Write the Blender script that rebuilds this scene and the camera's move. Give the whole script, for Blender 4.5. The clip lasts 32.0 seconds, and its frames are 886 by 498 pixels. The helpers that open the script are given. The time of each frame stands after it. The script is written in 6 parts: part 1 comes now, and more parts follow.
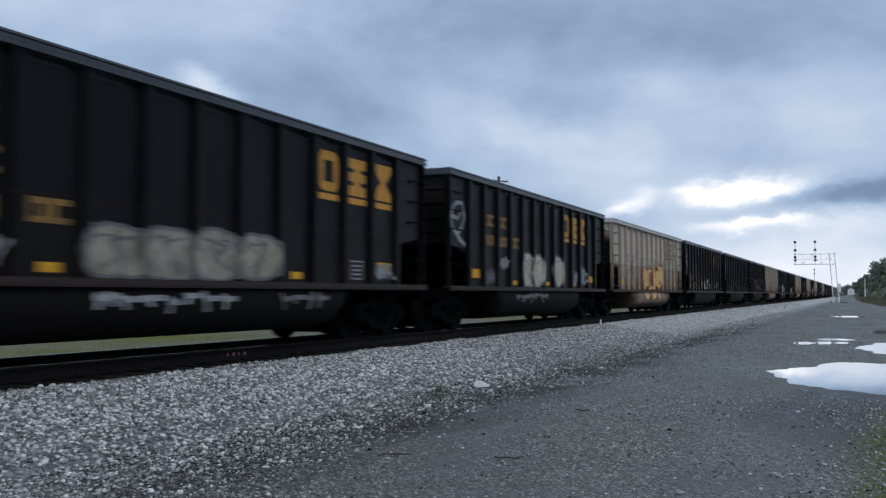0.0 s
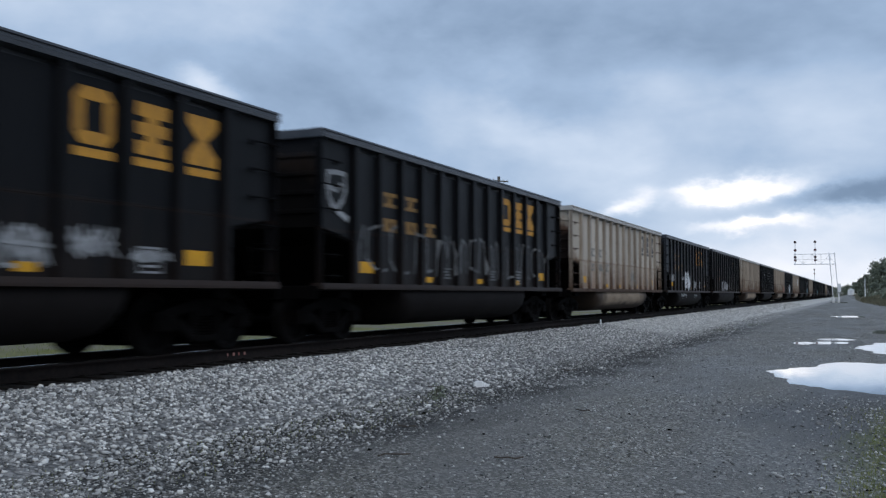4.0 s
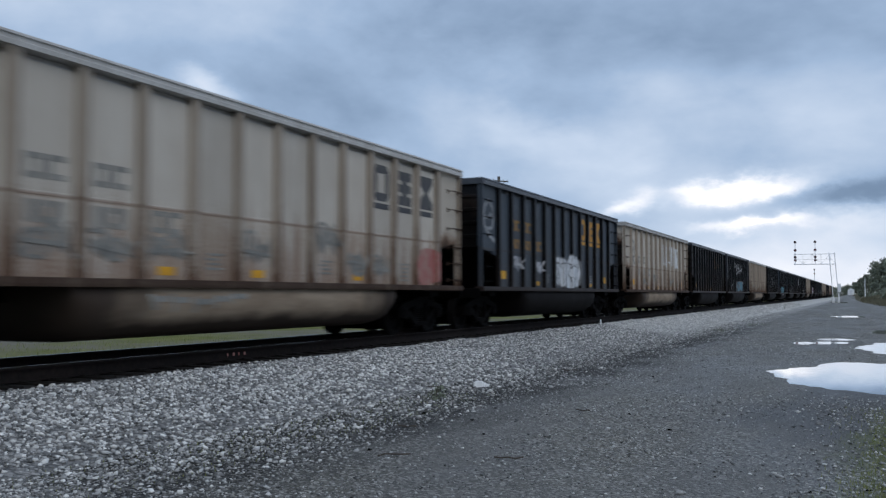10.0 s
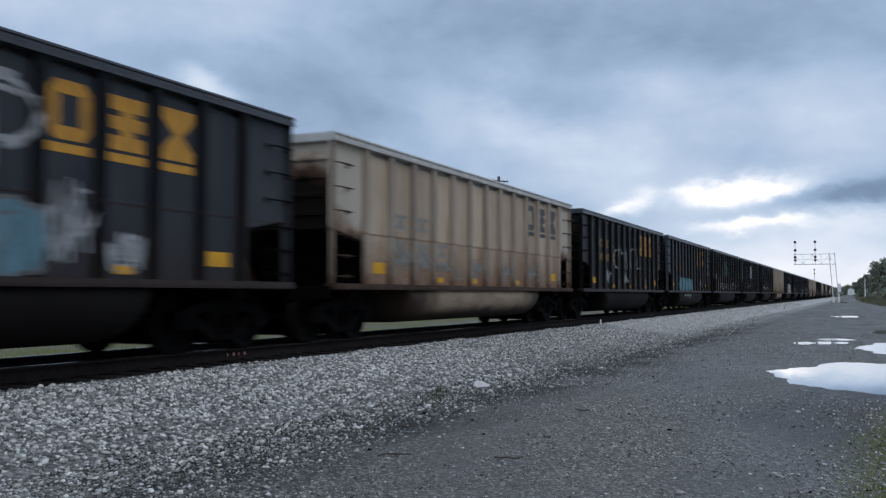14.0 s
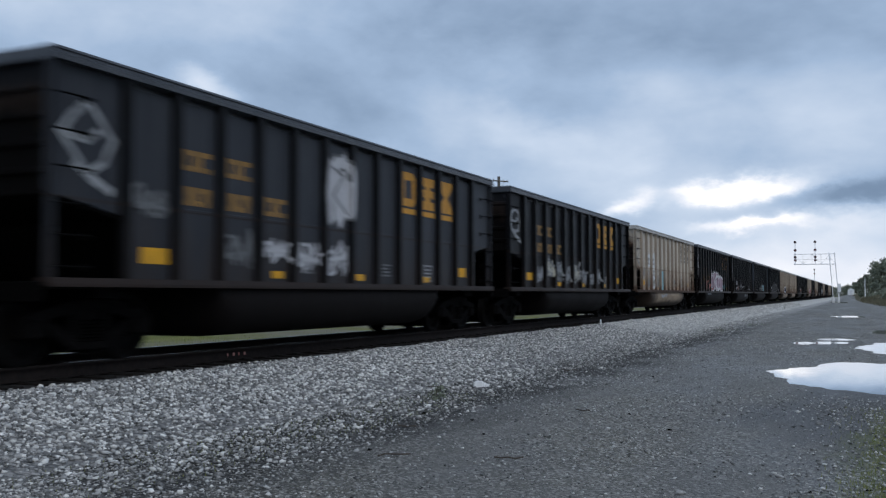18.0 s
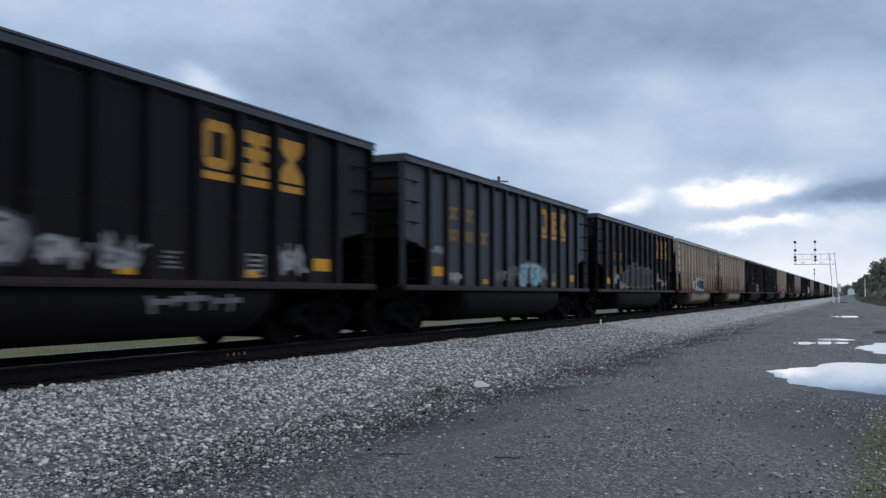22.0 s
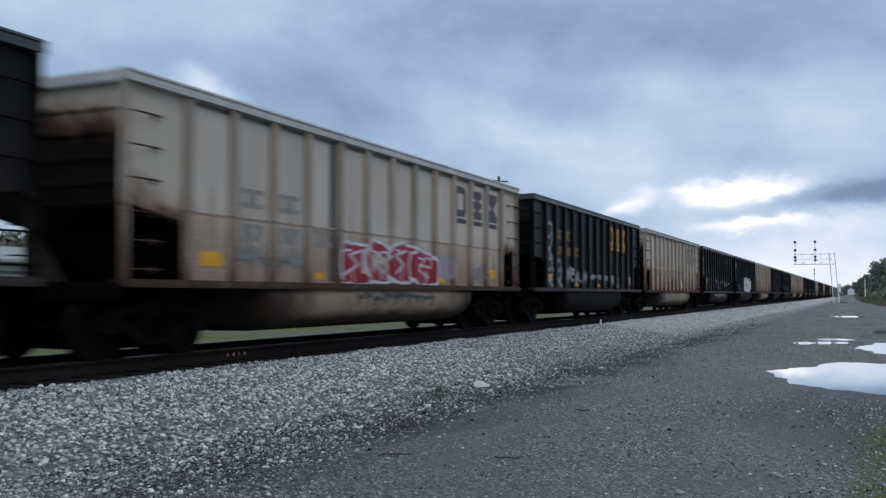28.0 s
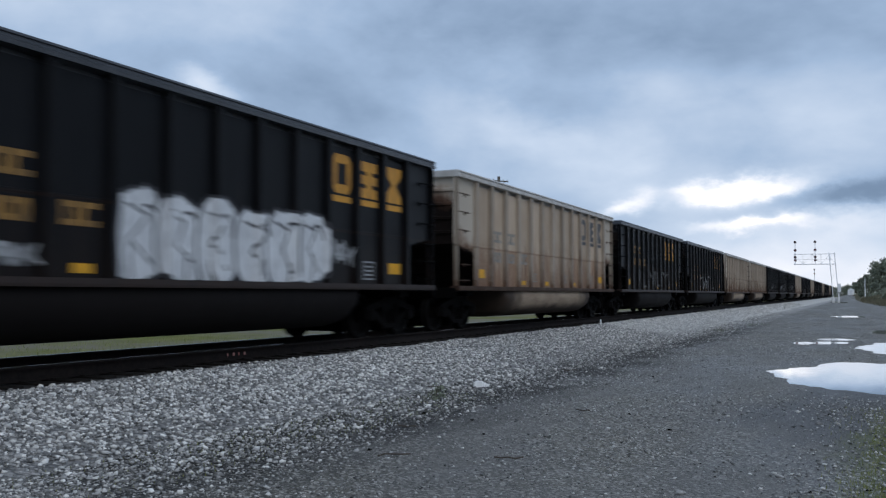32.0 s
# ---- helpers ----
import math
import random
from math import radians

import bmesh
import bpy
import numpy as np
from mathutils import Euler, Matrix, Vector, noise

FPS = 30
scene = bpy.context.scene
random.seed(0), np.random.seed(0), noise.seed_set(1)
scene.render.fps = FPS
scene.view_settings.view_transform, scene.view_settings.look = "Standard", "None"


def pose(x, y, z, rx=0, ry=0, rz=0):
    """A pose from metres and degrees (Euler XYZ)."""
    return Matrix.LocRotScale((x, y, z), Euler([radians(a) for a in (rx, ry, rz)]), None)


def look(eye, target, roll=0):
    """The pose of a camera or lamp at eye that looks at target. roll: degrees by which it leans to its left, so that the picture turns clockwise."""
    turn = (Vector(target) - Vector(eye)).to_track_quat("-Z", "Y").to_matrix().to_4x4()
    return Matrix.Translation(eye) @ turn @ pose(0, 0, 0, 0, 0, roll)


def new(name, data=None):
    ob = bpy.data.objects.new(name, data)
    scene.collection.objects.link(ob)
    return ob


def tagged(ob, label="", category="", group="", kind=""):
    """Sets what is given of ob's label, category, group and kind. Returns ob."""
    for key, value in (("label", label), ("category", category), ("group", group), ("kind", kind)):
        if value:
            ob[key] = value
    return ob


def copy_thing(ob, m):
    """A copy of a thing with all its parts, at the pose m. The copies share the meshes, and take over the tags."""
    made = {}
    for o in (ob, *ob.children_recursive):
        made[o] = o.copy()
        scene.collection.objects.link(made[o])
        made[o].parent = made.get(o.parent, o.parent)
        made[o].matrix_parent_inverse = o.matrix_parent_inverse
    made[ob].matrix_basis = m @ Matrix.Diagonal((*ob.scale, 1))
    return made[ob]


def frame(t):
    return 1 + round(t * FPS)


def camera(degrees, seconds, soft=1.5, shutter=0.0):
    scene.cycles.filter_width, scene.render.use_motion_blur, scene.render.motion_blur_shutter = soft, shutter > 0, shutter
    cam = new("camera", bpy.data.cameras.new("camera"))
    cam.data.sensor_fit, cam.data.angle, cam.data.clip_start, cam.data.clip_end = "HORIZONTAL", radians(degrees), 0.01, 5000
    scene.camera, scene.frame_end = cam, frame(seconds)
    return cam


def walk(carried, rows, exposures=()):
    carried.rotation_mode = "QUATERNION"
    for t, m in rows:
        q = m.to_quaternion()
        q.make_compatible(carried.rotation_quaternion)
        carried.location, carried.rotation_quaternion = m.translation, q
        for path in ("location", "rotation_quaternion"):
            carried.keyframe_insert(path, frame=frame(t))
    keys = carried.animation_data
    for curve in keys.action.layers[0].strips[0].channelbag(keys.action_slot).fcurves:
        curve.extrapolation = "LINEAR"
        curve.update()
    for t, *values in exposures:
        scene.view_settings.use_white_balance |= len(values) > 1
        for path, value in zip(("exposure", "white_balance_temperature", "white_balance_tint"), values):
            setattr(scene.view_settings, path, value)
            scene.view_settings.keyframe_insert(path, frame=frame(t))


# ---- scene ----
# Coal train passing a gravel lane under an overcast evening sky. The track runs along y; z = 0 is the lane.
EYE = (0.0, 0.0, 1.5)
TURN, LIFT = radians(23.89), radians(2.763)
AIM = (EYE[0] - math.sin(TURN) * math.cos(LIFT), EYE[1] + math.cos(TURN) * math.cos(LIFT), EYE[2] + math.sin(LIFT))
cam = camera(50.63, 32.0, soft=1.3, shutter=0.4)
# the film camera's own exposure and white balance wander a little: seconds, stops, kelvin
WANDER = ((0, -0.02, 6470), (1, -0.02, 6450), (2, -0.12, 6230), (3, 0.07, 6500), (4.5, 0.0, 6430), (6, -0.03, 6290), (7, -0.01, 6450), (8, -0.03, 6430), (9, -0.10, 6410), (10, -0.01, 6430),
          (11, -0.01, 6550), (12, -0.01, 6450), (13, 0.0, 6640), (14, 0.0, 6500), (17, 0.0, 6515), (22, 0.0, 6515), (24, 0.0, 6450), (25, 0.0, 6330), (27, 0.01, 6390), (28, 0.01, 6400), (29, 0.01, 6330),
          (30, 0.01, 6470), (32, 0.01, 6450))
walk(cam, [(0.0, look(EYE, AIM)), (32.0, look(EYE, AIM))], [(t, 0.3 + stops, kelvin, 10) for t, stops, kelvin in WANDER])

# ---------------------------------------------------------------- plan
TRACK_X = -10.215        # centre line of the track
RAIL_Z = 0.61            # top of rail
SPEED = 17.96            # metres a second, towards -y
FIRST_REAR = 18.59       # trailing end of car 0's rim at 0 s
GAP = 1.355              # between the rims of neighbouring cars
BEND_Y, BEND_R = 345.0, 2500.0


def along(s):
    """The track's centre line at the running length s: place and heading. Straight, then a slow bend to the left."""
    if s <= BEND_Y:
        return TRACK_X, s, 0.0
    a = (s - BEND_Y) / BEND_R
    return TRACK_X - BEND_R * (1 - math.cos(a)), BEND_Y + BEND_R * math.sin(a), a


# ---------------------------------------------------------------- node helpers
def nodes_of(owner):
    owner.use_nodes = True
    tree = owner.node_tree
    tree.nodes.clear()
    return tree


def nd(tree, kind, **values):
    n = tree.nodes.new(kind)
    for k, v in values.items():
        if k in n.inputs:
            n.inputs[k].default_value = v
    return n


def num(tree, op, a, b=None, c=None):
    n = tree.nodes.new("ShaderNodeMath")
    n.operation = op
    for i, v in enumerate((a, b, c)):
        if v is None:
            continue
        if isinstance(v, (int, float)):
            n.inputs[i].default_value = v
        else:
            tree.links.new(v, n.inputs[i])
    return n.outputs[0]


def blend(tree, fac, a, b, mode="MIX"):
    n = tree.nodes.new("ShaderNodeMix")
    n.data_type, n.blend_type = "RGBA", mode
    for socket, v in ((n.inputs[0], fac), (n.inputs[6], a), (n.inputs[7], b)):
        if isinstance(v, (int, float)):
            socket.default_value = v
        elif isinstance(v, tuple):
            socket.default_value = (*v, 1)
        else:
            tree.links.new(v, socket)
    return n.outputs[2]


def ramp(tree, fac, *stops):
    n = tree.nodes.new("ShaderNodeValToRGB")
    while len(n.color_ramp.elements) < len(stops):
        n.color_ramp.elements.new(0.5)
    for e, (p, c) in zip(n.color_ramp.elements, stops):
        e.position = p
        e.color = (c, c, c, 1) if isinstance(c, (int, float)) else (*c, 1)
    tree.links.new(fac, n.inputs[0])
    return n.outputs[0]


def grain(tree, vec, scale, detail=4.0, rough=0.55, stretch=None):
    if stretch:
        m = nd(tree, "ShaderNodeMapping", Scale=stretch)
        tree.links.new(vec, m.inputs["Vector"])
        vec = m.outputs[0]
    n = nd(tree, "ShaderNodeTexNoise", Scale=scale, Detail=detail, Roughness=rough)
    tree.links.new(vec, n.inputs["Vector"])
    return n.outputs[0]


# ---------------------------------------------------------------- sky and sun
def make_world():
    """Low cloud deck: one field of lightness, broken by noise, read through a ramp from slate to white."""
    world = bpy.data.worlds.new("sky")
    scene.world = world
    t = nodes_of(world)
    way = nd(t, "ShaderNodeTexCoord").outputs["Generated"]
    xyz = nd(t, "ShaderNodeSeparateXYZ")
    t.links.new(way, xyz.inputs[0])
    x, y, z = xyz.outputs
    azim0 = num(t, "ARCTAN2", x, y)
    elev0 = num(t, "ARCSINE", z)
    stretched = nd(t, "ShaderNodeCombineXYZ")
    t.links.new(x, stretched.inputs[0])
    t.links.new(y, stretched.inputs[1])
    t.links.new(num(t, "MULTIPLY", z, 1.9), stretched.inputs[2])
    co = stretched.outputs[0]
    swirl = nd(t, "ShaderNodeTexNoise", Scale=7.0, Detail=6.0, Roughness=0.6)
    t.links.new(co, swirl.inputs["Vector"])
    split = nd(t, "ShaderNodeSeparateColor")
    t.links.new(swirl.outputs["Color"], split.inputs[0])
    azim = num(t, "ADD", azim0, num(t, "MULTIPLY", num(t, "SUBTRACT", split.outputs[0], 0.5), 0.11))
    elev = num(t, "ADD", elev0, num(t, "MULTIPLY", num(t, "SUBTRACT", split.outputs[1], 0.5), 0.065))
    broad = nd(t, "ShaderNodeTexNoise", Scale=3.9, Detail=6.0, Roughness=0.5, Distortion=0.15)
    t.links.new(co, broad.inputs["Vector"])
    wisps = nd(t, "ShaderNodeTexNoise", Scale=13.0, Detail=5.0, Roughness=0.52, Distortion=0.2)
    t.links.new(co, wisps.inputs["Vector"])
    field = num(t, "ADD", 0.47, num(t, "MULTIPLY", num(t, "SUBTRACT", broad.outputs[0], 0.5), 0.72))
    field = num(t, "ADD", field, num(t, "MULTIPLY", num(t, "SUBTRACT", wisps.outputs[0], 0.5), 0.17))
    # the deck thins towards the horizon
    thin = num(t, "EXPONENT", num(t, "MULTIPLY", num(t, "MAXIMUM", elev, 0.0), -16.0))
    field = num(t, "ADD", field, num(t, "MULTIPLY", thin, 0.31))
    # and it is brightest overhead, as under any overcast sky
    dome = nd(t, "ShaderNodeMapRange")
    dome.interpolation_type = "SMOOTHSTEP"
    for i, v in enumerate((radians(20), radians(70), 0.0, 0.18), 1):
        dome.inputs[i].default_value = v
    t.links.new(elev, dome.inputs[0])
    field = num(t, "ADD", field, dome.outputs[0])
    for a, e, wide, high, lean, weight in SKY_PATCHES:
        da = num(t, "SUBTRACT", azim, radians(a))
        de = num(t, "SUBTRACT", num(t, "SUBTRACT", elev, radians(e)), num(t, "MULTIPLY", da, lean))
        u = num(t, "POWER", num(t, "DIVIDE", da, radians(wide)), 2.0)
        v = num(t, "POWER", num(t, "DIVIDE", de, radians(high)), 2.0)
        g = num(t, "EXPONENT", num(t, "MULTIPLY", num(t, "ADD", u, v), -1.0))
        field = num(t, "ADD", field, num(t, "MULTIPLY", g, weight))
    cloud = ramp(t, field, (0.05, (0.10, 0.15, 0.24)), (0.28, (0.175, 0.25, 0.37)), (0.48, (0.305, 0.408, 0.565)), (0.68, (0.50, 0.585, 0.715)), (0.84, (0.73, 0.76, 0.835)), (1.0, (0.93, 0.945, 0.97)))
    air = t.nodes.new("ShaderNodeTexSky")
    air.sky_type, air.sun_disc = "NISHITA", False
    air.sun_elevation, air.sun_rotation = radians(40), radians(130)
    lit = t.nodes.new("ShaderNodeBackground")
    t.links.new(cloud, lit.inputs[0])
    lit.inputs[1].default_value = 1.0
    clear = t.nodes.new("ShaderNodeBackground")
    t.links.new(air.outputs[0], clear.inputs[0])
    clear.inputs[1].default_value = 0.06
    both = t.nodes.new("ShaderNodeMixShader")
    both.inputs[0].default_value = 0.05
    t.links.new(lit.outputs[0], both.inputs[1])
    t.links.new(clear.outputs[0], both.inputs[2])
    out = t.nodes.new("ShaderNodeOutputWorld")
    t.links.new(both.outputs[0], out.inputs[0])


# thin and heavy parts of the deck: azimuth, elevation, width, height (degrees), lean, weight
SKY_PATCHES = (
    (-46.0, 16.0, 8.0, 4.5, 0.0, 0.06),
    (-37.8, 12.1, 2.0, 0.9, -0.35, 0.24),
    (-32.0, 15.5, 9.0, 3.0, -0.2, 0.10),
    (-16.5, 13.0, 4.5, 3.0, 0.0, -0.12),
    (-19.5, 16.8, 8.0, 2.4, 0.0, -0.22),
    (-18.5, 9.6, 6.5, 1.6, -0.30, 0.15),
    (-11.5, 12.3, 2.5, 1.6, 0.3, 0.05),
    (-3.0, 11.0, 6.0, 2.4, 0.0, 0.03),
    (-6.6, 6.2, 4.2, 0.60, 0.02, 0.72),
    (-12.6, 5.3, 1.0, 0.6, 0.3, 0.35),
    (-10.2, 6.2, 1.6, 0.8, 0.0, -0.22),
    (-5.6, 4.2, 2.6, 0.34, 0.02, 0.50),
    (0.6, 5.7, 4.4, 0.75, 0.05, -0.36),
    (-2.0, 2.2, 9.0, 1.7, 0.0, 0.16),
    (1.0, 4.4, 5.0, 1.1, 0.0, 0.20),
)
make_world()
sun = new("sun", bpy.data.lights.new("sun", "SUN"))
sun.data.energy, sun.data.angle, sun.data.color = 0.5, radians(40), (1.0, 0.95, 0.88)
sun.matrix_world = look((0, 0, 60), (-math.sin(radians(130)), -math.cos(radians(130)), 60 - math.tan(radians(40))))


# ---------------------------------------------------------------- materials
def surface(name, build, rough=0.7, metal=0.0, bump=0.0, bump_dist=0.01, shine=0.4):
    """A material whose build(tree, coordinates) gives the colour and, if it likes, a height for relief and a roughness."""
    m = bpy.data.materials.new(name)
    t = nodes_of(m)
    co = nd(t, "ShaderNodeTexCoord").outputs["Object"]
    got = build(t, co)
    colour, height, gloss = (*got, None, None)[:3] if isinstance(got, tuple) and not isinstance(got[0], float) else (got, None, None)
    b = nd(t, "ShaderNodeBsdfPrincipled", Roughness=rough, Metallic=metal)
    b.inputs["Specular IOR Level"].default_value = shine
    if isinstance(colour, tuple):
        b.inputs["Base Color"].default_value = (*colour, 1)
    else:
        t.links.new(colour, b.inputs["Base Color"])
    if gloss is not None:
        t.links.new(gloss, b.inputs["Roughness"])
    if height is not None and bump:
        r = nd(t, "ShaderNodeBump", Strength=bump, Distance=bump_dist)
        t.links.new(height, r.inputs["Height"])
        t.links.new(r.outputs[0], b.inputs["Normal"])
    o = t.nodes.new("ShaderNodeOutputMaterial")
    t.links.new(b.outputs[0], o.inputs[0])
    return m


def steel_paint(name, base, dust, rust, rust_amount, rough=0.55, shine=0.22, streaky=0.75, patch=None):
    """Weathered car paint: streaks down the sheet, coal dust, rust low down and round the seams."""
    def build(t, co):
        pick = nd(t, "ShaderNodeObjectInfo")
        shift = nd(t, "ShaderNodeVectorMath")
        shift.operation = "ADD"
        spread = nd(t, "ShaderNodeCombineXYZ")
        t.links.new(num(t, "MULTIPLY", pick.outputs["Random"], 37.0), spread.inputs[1])
        t.links.new(co, shift.inputs[0])
        t.links.new(spread.outputs[0], shift.inputs[1])
        co2 = shift.outputs[0]
        streak = grain(t, co2, 3.0, 5.0, 0.6, (1.0, 2.2, 0.22))
        cloudy = grain(t, co2, 1.1, 5.0, 0.6)
        fine = grain(t, co2, 26.0, 4.0, 0.6)
        c = blend(t, ramp(t, streak, (0.38, 0.0), (0.68, streaky)), base, dust)
        c = blend(t, ramp(t, cloudy, (0.42, 0.0), (0.72, 0.55)), c, dust)
        level = nd(t, "ShaderNodeSeparateXYZ")
        t.links.new(co, level.inputs[0])
        if patch:           # scraped and rusted areas on the sheets below the seam
            below = ramp(t, num(t, "MULTIPLY", level.outputs[2], 0.25), (0.512, 1.0), (0.524, 0.12))
            worn = num(t, "ADD", num(t, "MULTIPLY", grain(t, co2, 0.75, 3.0, 0.5, (1.0, 1.0, 0.5)), 0.75), num(t, "MULTIPLY", fine, 0.25))
            c = blend(t, num(t, "MULTIPLY", ramp(t, worn, (0.42, 0.0), (0.60, 0.8)), below), c, patch)
        foot = num(t, "MULTIPLY", num(t, "MAXIMUM", num(t, "SUBTRACT", 1.9, level.outputs[2]), -1.4), 0.18)
        spots = num(t, "ADD", num(t, "ADD", num(t, "MULTIPLY", streak, 0.6), num(t, "MULTIPLY", fine, 0.4)), foot)
        c = blend(t, num(t, "MULTIPLY", ramp(t, spots, (0.46, 0.0), (0.66, 1.0)), rust_amount), c, rust)
        if patch is None and rust_amount > 0.9:       # rust eats the feet of the posts
            feet = num(t, "ADD", num(t, "SUBTRACT", 1.30, level.outputs[2]), num(t, "MULTIPLY", num(t, "SUBTRACT", fine, 0.5), 0.5))
            c = blend(t, ramp(t, feet, (0.0, 0.0), (0.14, 0.9)), c, rust)
        # rust along the seam, with its ridge's shadow painted into the same line
        near_seam = num(t, "SUBTRACT", 1.0, num(t, "MULTIPLY", num(t, "ABSOLUTE", num(t, "SUBTRACT", level.outputs[2], 2.062)), 30.0))
        near_seam = num(t, "MULTIPLY", num(t, "MAXIMUM", near_seam, 0.0), num(t, "ADD", 0.35, fine))
        c = blend(t, num(t, "MINIMUM", near_seam, 0.5), c, rust)
        tone = num(t, "ADD", 0.86, num(t, "MULTIPLY", pick.outputs["Random"], 0.28))
        grey = nd(t, "ShaderNodeCombineColor")
        for s in grey.inputs[:3]:
            t.links.new(tone, s)
        c = blend(t, 1.0, c, grey.outputs[0], "MULTIPLY")
        gloss = num(t, "ADD", rough - 0.12, num(t, "MULTIPLY", cloudy, 0.3))
        return c, num(t, "ADD", cloudy, num(t, "MULTIPLY", fine, 0.2)), gloss
    return surface(name, build, rough, 0.0, 0.25, 0.02, shine)


def spotted(name, a, b, scale, rough=0.8, metal=0.0, bump=0.2, dist=0.01, lo=0.35, hi=0.65, shine=0.3):
    def build(t, co):
        n = grain(t, co, scale, 6.0, 0.62)
        w = grain(t, co, scale * 0.17, 3.0, 0.55)
        mix = num(t, "ADD", num(t, "MULTIPLY", n, 0.65), num(t, "MULTIPLY", w, 0.35))
        return blend(t, ramp(t, mix, (lo, 0.0), (hi, 1.0)), a, b), n
    return surface(name, build, rough, metal, bump, dist, shine)


SCHEMES = {
    "black": steel_paint("black_paint", (0.0031, 0.0032, 0.0040), (0.0080, 0.0082, 0.0095), (0.020, 0.0118, 0.008), 0.45, 0.42, 0.11),
    "charcoal": steel_paint("charcoal_paint", (0.027, 0.030, 0.037), (0.052, 0.055, 0.062), (0.034, 0.023, 0.017), 0.55, 0.45, 0.13),
    "slate": steel_paint("slate_paint", (0.044, 0.056, 0.072), (0.068, 0.077, 0.088), (0.055, 0.043, 0.035), 0.4, 0.45, 0.15),
    "umber": steel_paint("sooty_brown_paint", (0.0062, 0.0055, 0.0054), (0.0145, 0.012, 0.0110), (0.034, 0.019, 0.013), 0.55, 0.45, 0.11),
    "beige": steel_paint("beige_paint", (0.55, 0.50, 0.43), (0.43, 0.375, 0.31), (0.20, 0.105, 0.06), 0.75, 0.55, 0.3, 0.55, (0.37, 0.29, 0.215)),
    "tan": steel_paint("tan_paint", (0.49, 0.39, 0.29), (0.36, 0.262, 0.18), (0.17, 0.08, 0.04), 0.9, 0.55, 0.3, 0.6, (0.29, 0.175, 0.10)),
}
RIM = {
    True: steel_paint("pale_rim_paint", (0.54, 0.53, 0.51), (0.38, 0.36, 0.335), (0.16, 0.11, 0.08), 0.5),
    False: steel_paint("dark_rim_paint", (0.024, 0.027, 0.034), (0.058, 0.062, 0.071), (0.035, 0.028, 0.024), 0.35, 0.36, 0.55),
}
POST_GRIME = steel_paint("grimy_post_paint", (0.34, 0.29, 0.235), (0.24, 0.193, 0.15), (0.11, 0.065, 0.042), 0.95)


def tub_paint(name, base, dust, soot):
    """Dusty tub with brake soot towards the trucks; its bottom is painted darker, as shade."""
    def build(t, co):
        at = nd(t, "ShaderNodeSeparateXYZ")
        t.links.new(co, at.inputs[0])
        cloudy = grain(t, co, 1.2, 5.0, 0.6)
        streak = grain(t, co, 4.0, 5.0, 0.6, (1.0, 0.25, 1.0))
        c = blend(t, ramp(t, streak, (0.36, 0.0), (0.66, 1.0)), base, dust)
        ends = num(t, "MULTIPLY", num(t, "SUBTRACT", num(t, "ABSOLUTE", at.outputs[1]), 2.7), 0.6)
        # painted shade below the tub's bulge, in the soot colour
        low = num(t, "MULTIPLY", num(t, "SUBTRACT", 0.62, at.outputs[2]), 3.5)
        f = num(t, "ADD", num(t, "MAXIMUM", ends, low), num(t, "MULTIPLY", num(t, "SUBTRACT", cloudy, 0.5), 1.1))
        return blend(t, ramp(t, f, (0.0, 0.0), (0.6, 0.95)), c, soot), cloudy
    return surface(name, build, 0.7, 0.0, 0.25, 0.02, 0.15)


TUB_GRIME_SHADE = tub_paint("sooted_shaded_tub_paint", (0.32, 0.25, 0.18), (0.205, 0.15, 0.105), (0.035, 0.024, 0.018))
SILL_RUST = steel_paint("rusty_sill_paint", (0.15, 0.112, 0.084), (0.095, 0.065, 0.046), (0.045, 0.026, 0.018), 0.9, 0.7, 0.1)
# dark cars' sills: browner, with their highlight line put into the paint
SILL_DARK = steel_paint("highlit_sill_paint", (0.012, 0.0105, 0.010), (0.026, 0.021, 0.019), (0.035, 0.02, 0.014), 0.6, 0.6, 0.2)


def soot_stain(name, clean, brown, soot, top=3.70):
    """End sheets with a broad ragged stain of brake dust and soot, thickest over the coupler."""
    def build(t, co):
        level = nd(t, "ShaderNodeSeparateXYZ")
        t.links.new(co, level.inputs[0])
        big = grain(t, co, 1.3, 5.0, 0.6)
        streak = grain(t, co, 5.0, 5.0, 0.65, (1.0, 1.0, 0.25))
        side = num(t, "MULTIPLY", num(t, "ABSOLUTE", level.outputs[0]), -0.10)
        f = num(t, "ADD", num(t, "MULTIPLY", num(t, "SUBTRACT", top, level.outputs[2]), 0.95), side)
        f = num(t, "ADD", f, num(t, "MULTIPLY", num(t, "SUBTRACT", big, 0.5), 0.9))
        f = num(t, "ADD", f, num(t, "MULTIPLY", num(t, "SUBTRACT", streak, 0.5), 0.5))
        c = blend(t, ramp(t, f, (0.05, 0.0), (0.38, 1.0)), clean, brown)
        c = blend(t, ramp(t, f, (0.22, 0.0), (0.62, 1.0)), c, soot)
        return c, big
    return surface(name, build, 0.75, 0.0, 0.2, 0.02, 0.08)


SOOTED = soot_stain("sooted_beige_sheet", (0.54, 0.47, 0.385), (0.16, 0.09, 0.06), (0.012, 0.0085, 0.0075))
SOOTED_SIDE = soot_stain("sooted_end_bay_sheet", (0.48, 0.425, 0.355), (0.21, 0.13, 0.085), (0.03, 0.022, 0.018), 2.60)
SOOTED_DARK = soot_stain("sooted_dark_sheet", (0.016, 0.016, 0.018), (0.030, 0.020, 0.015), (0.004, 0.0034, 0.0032))
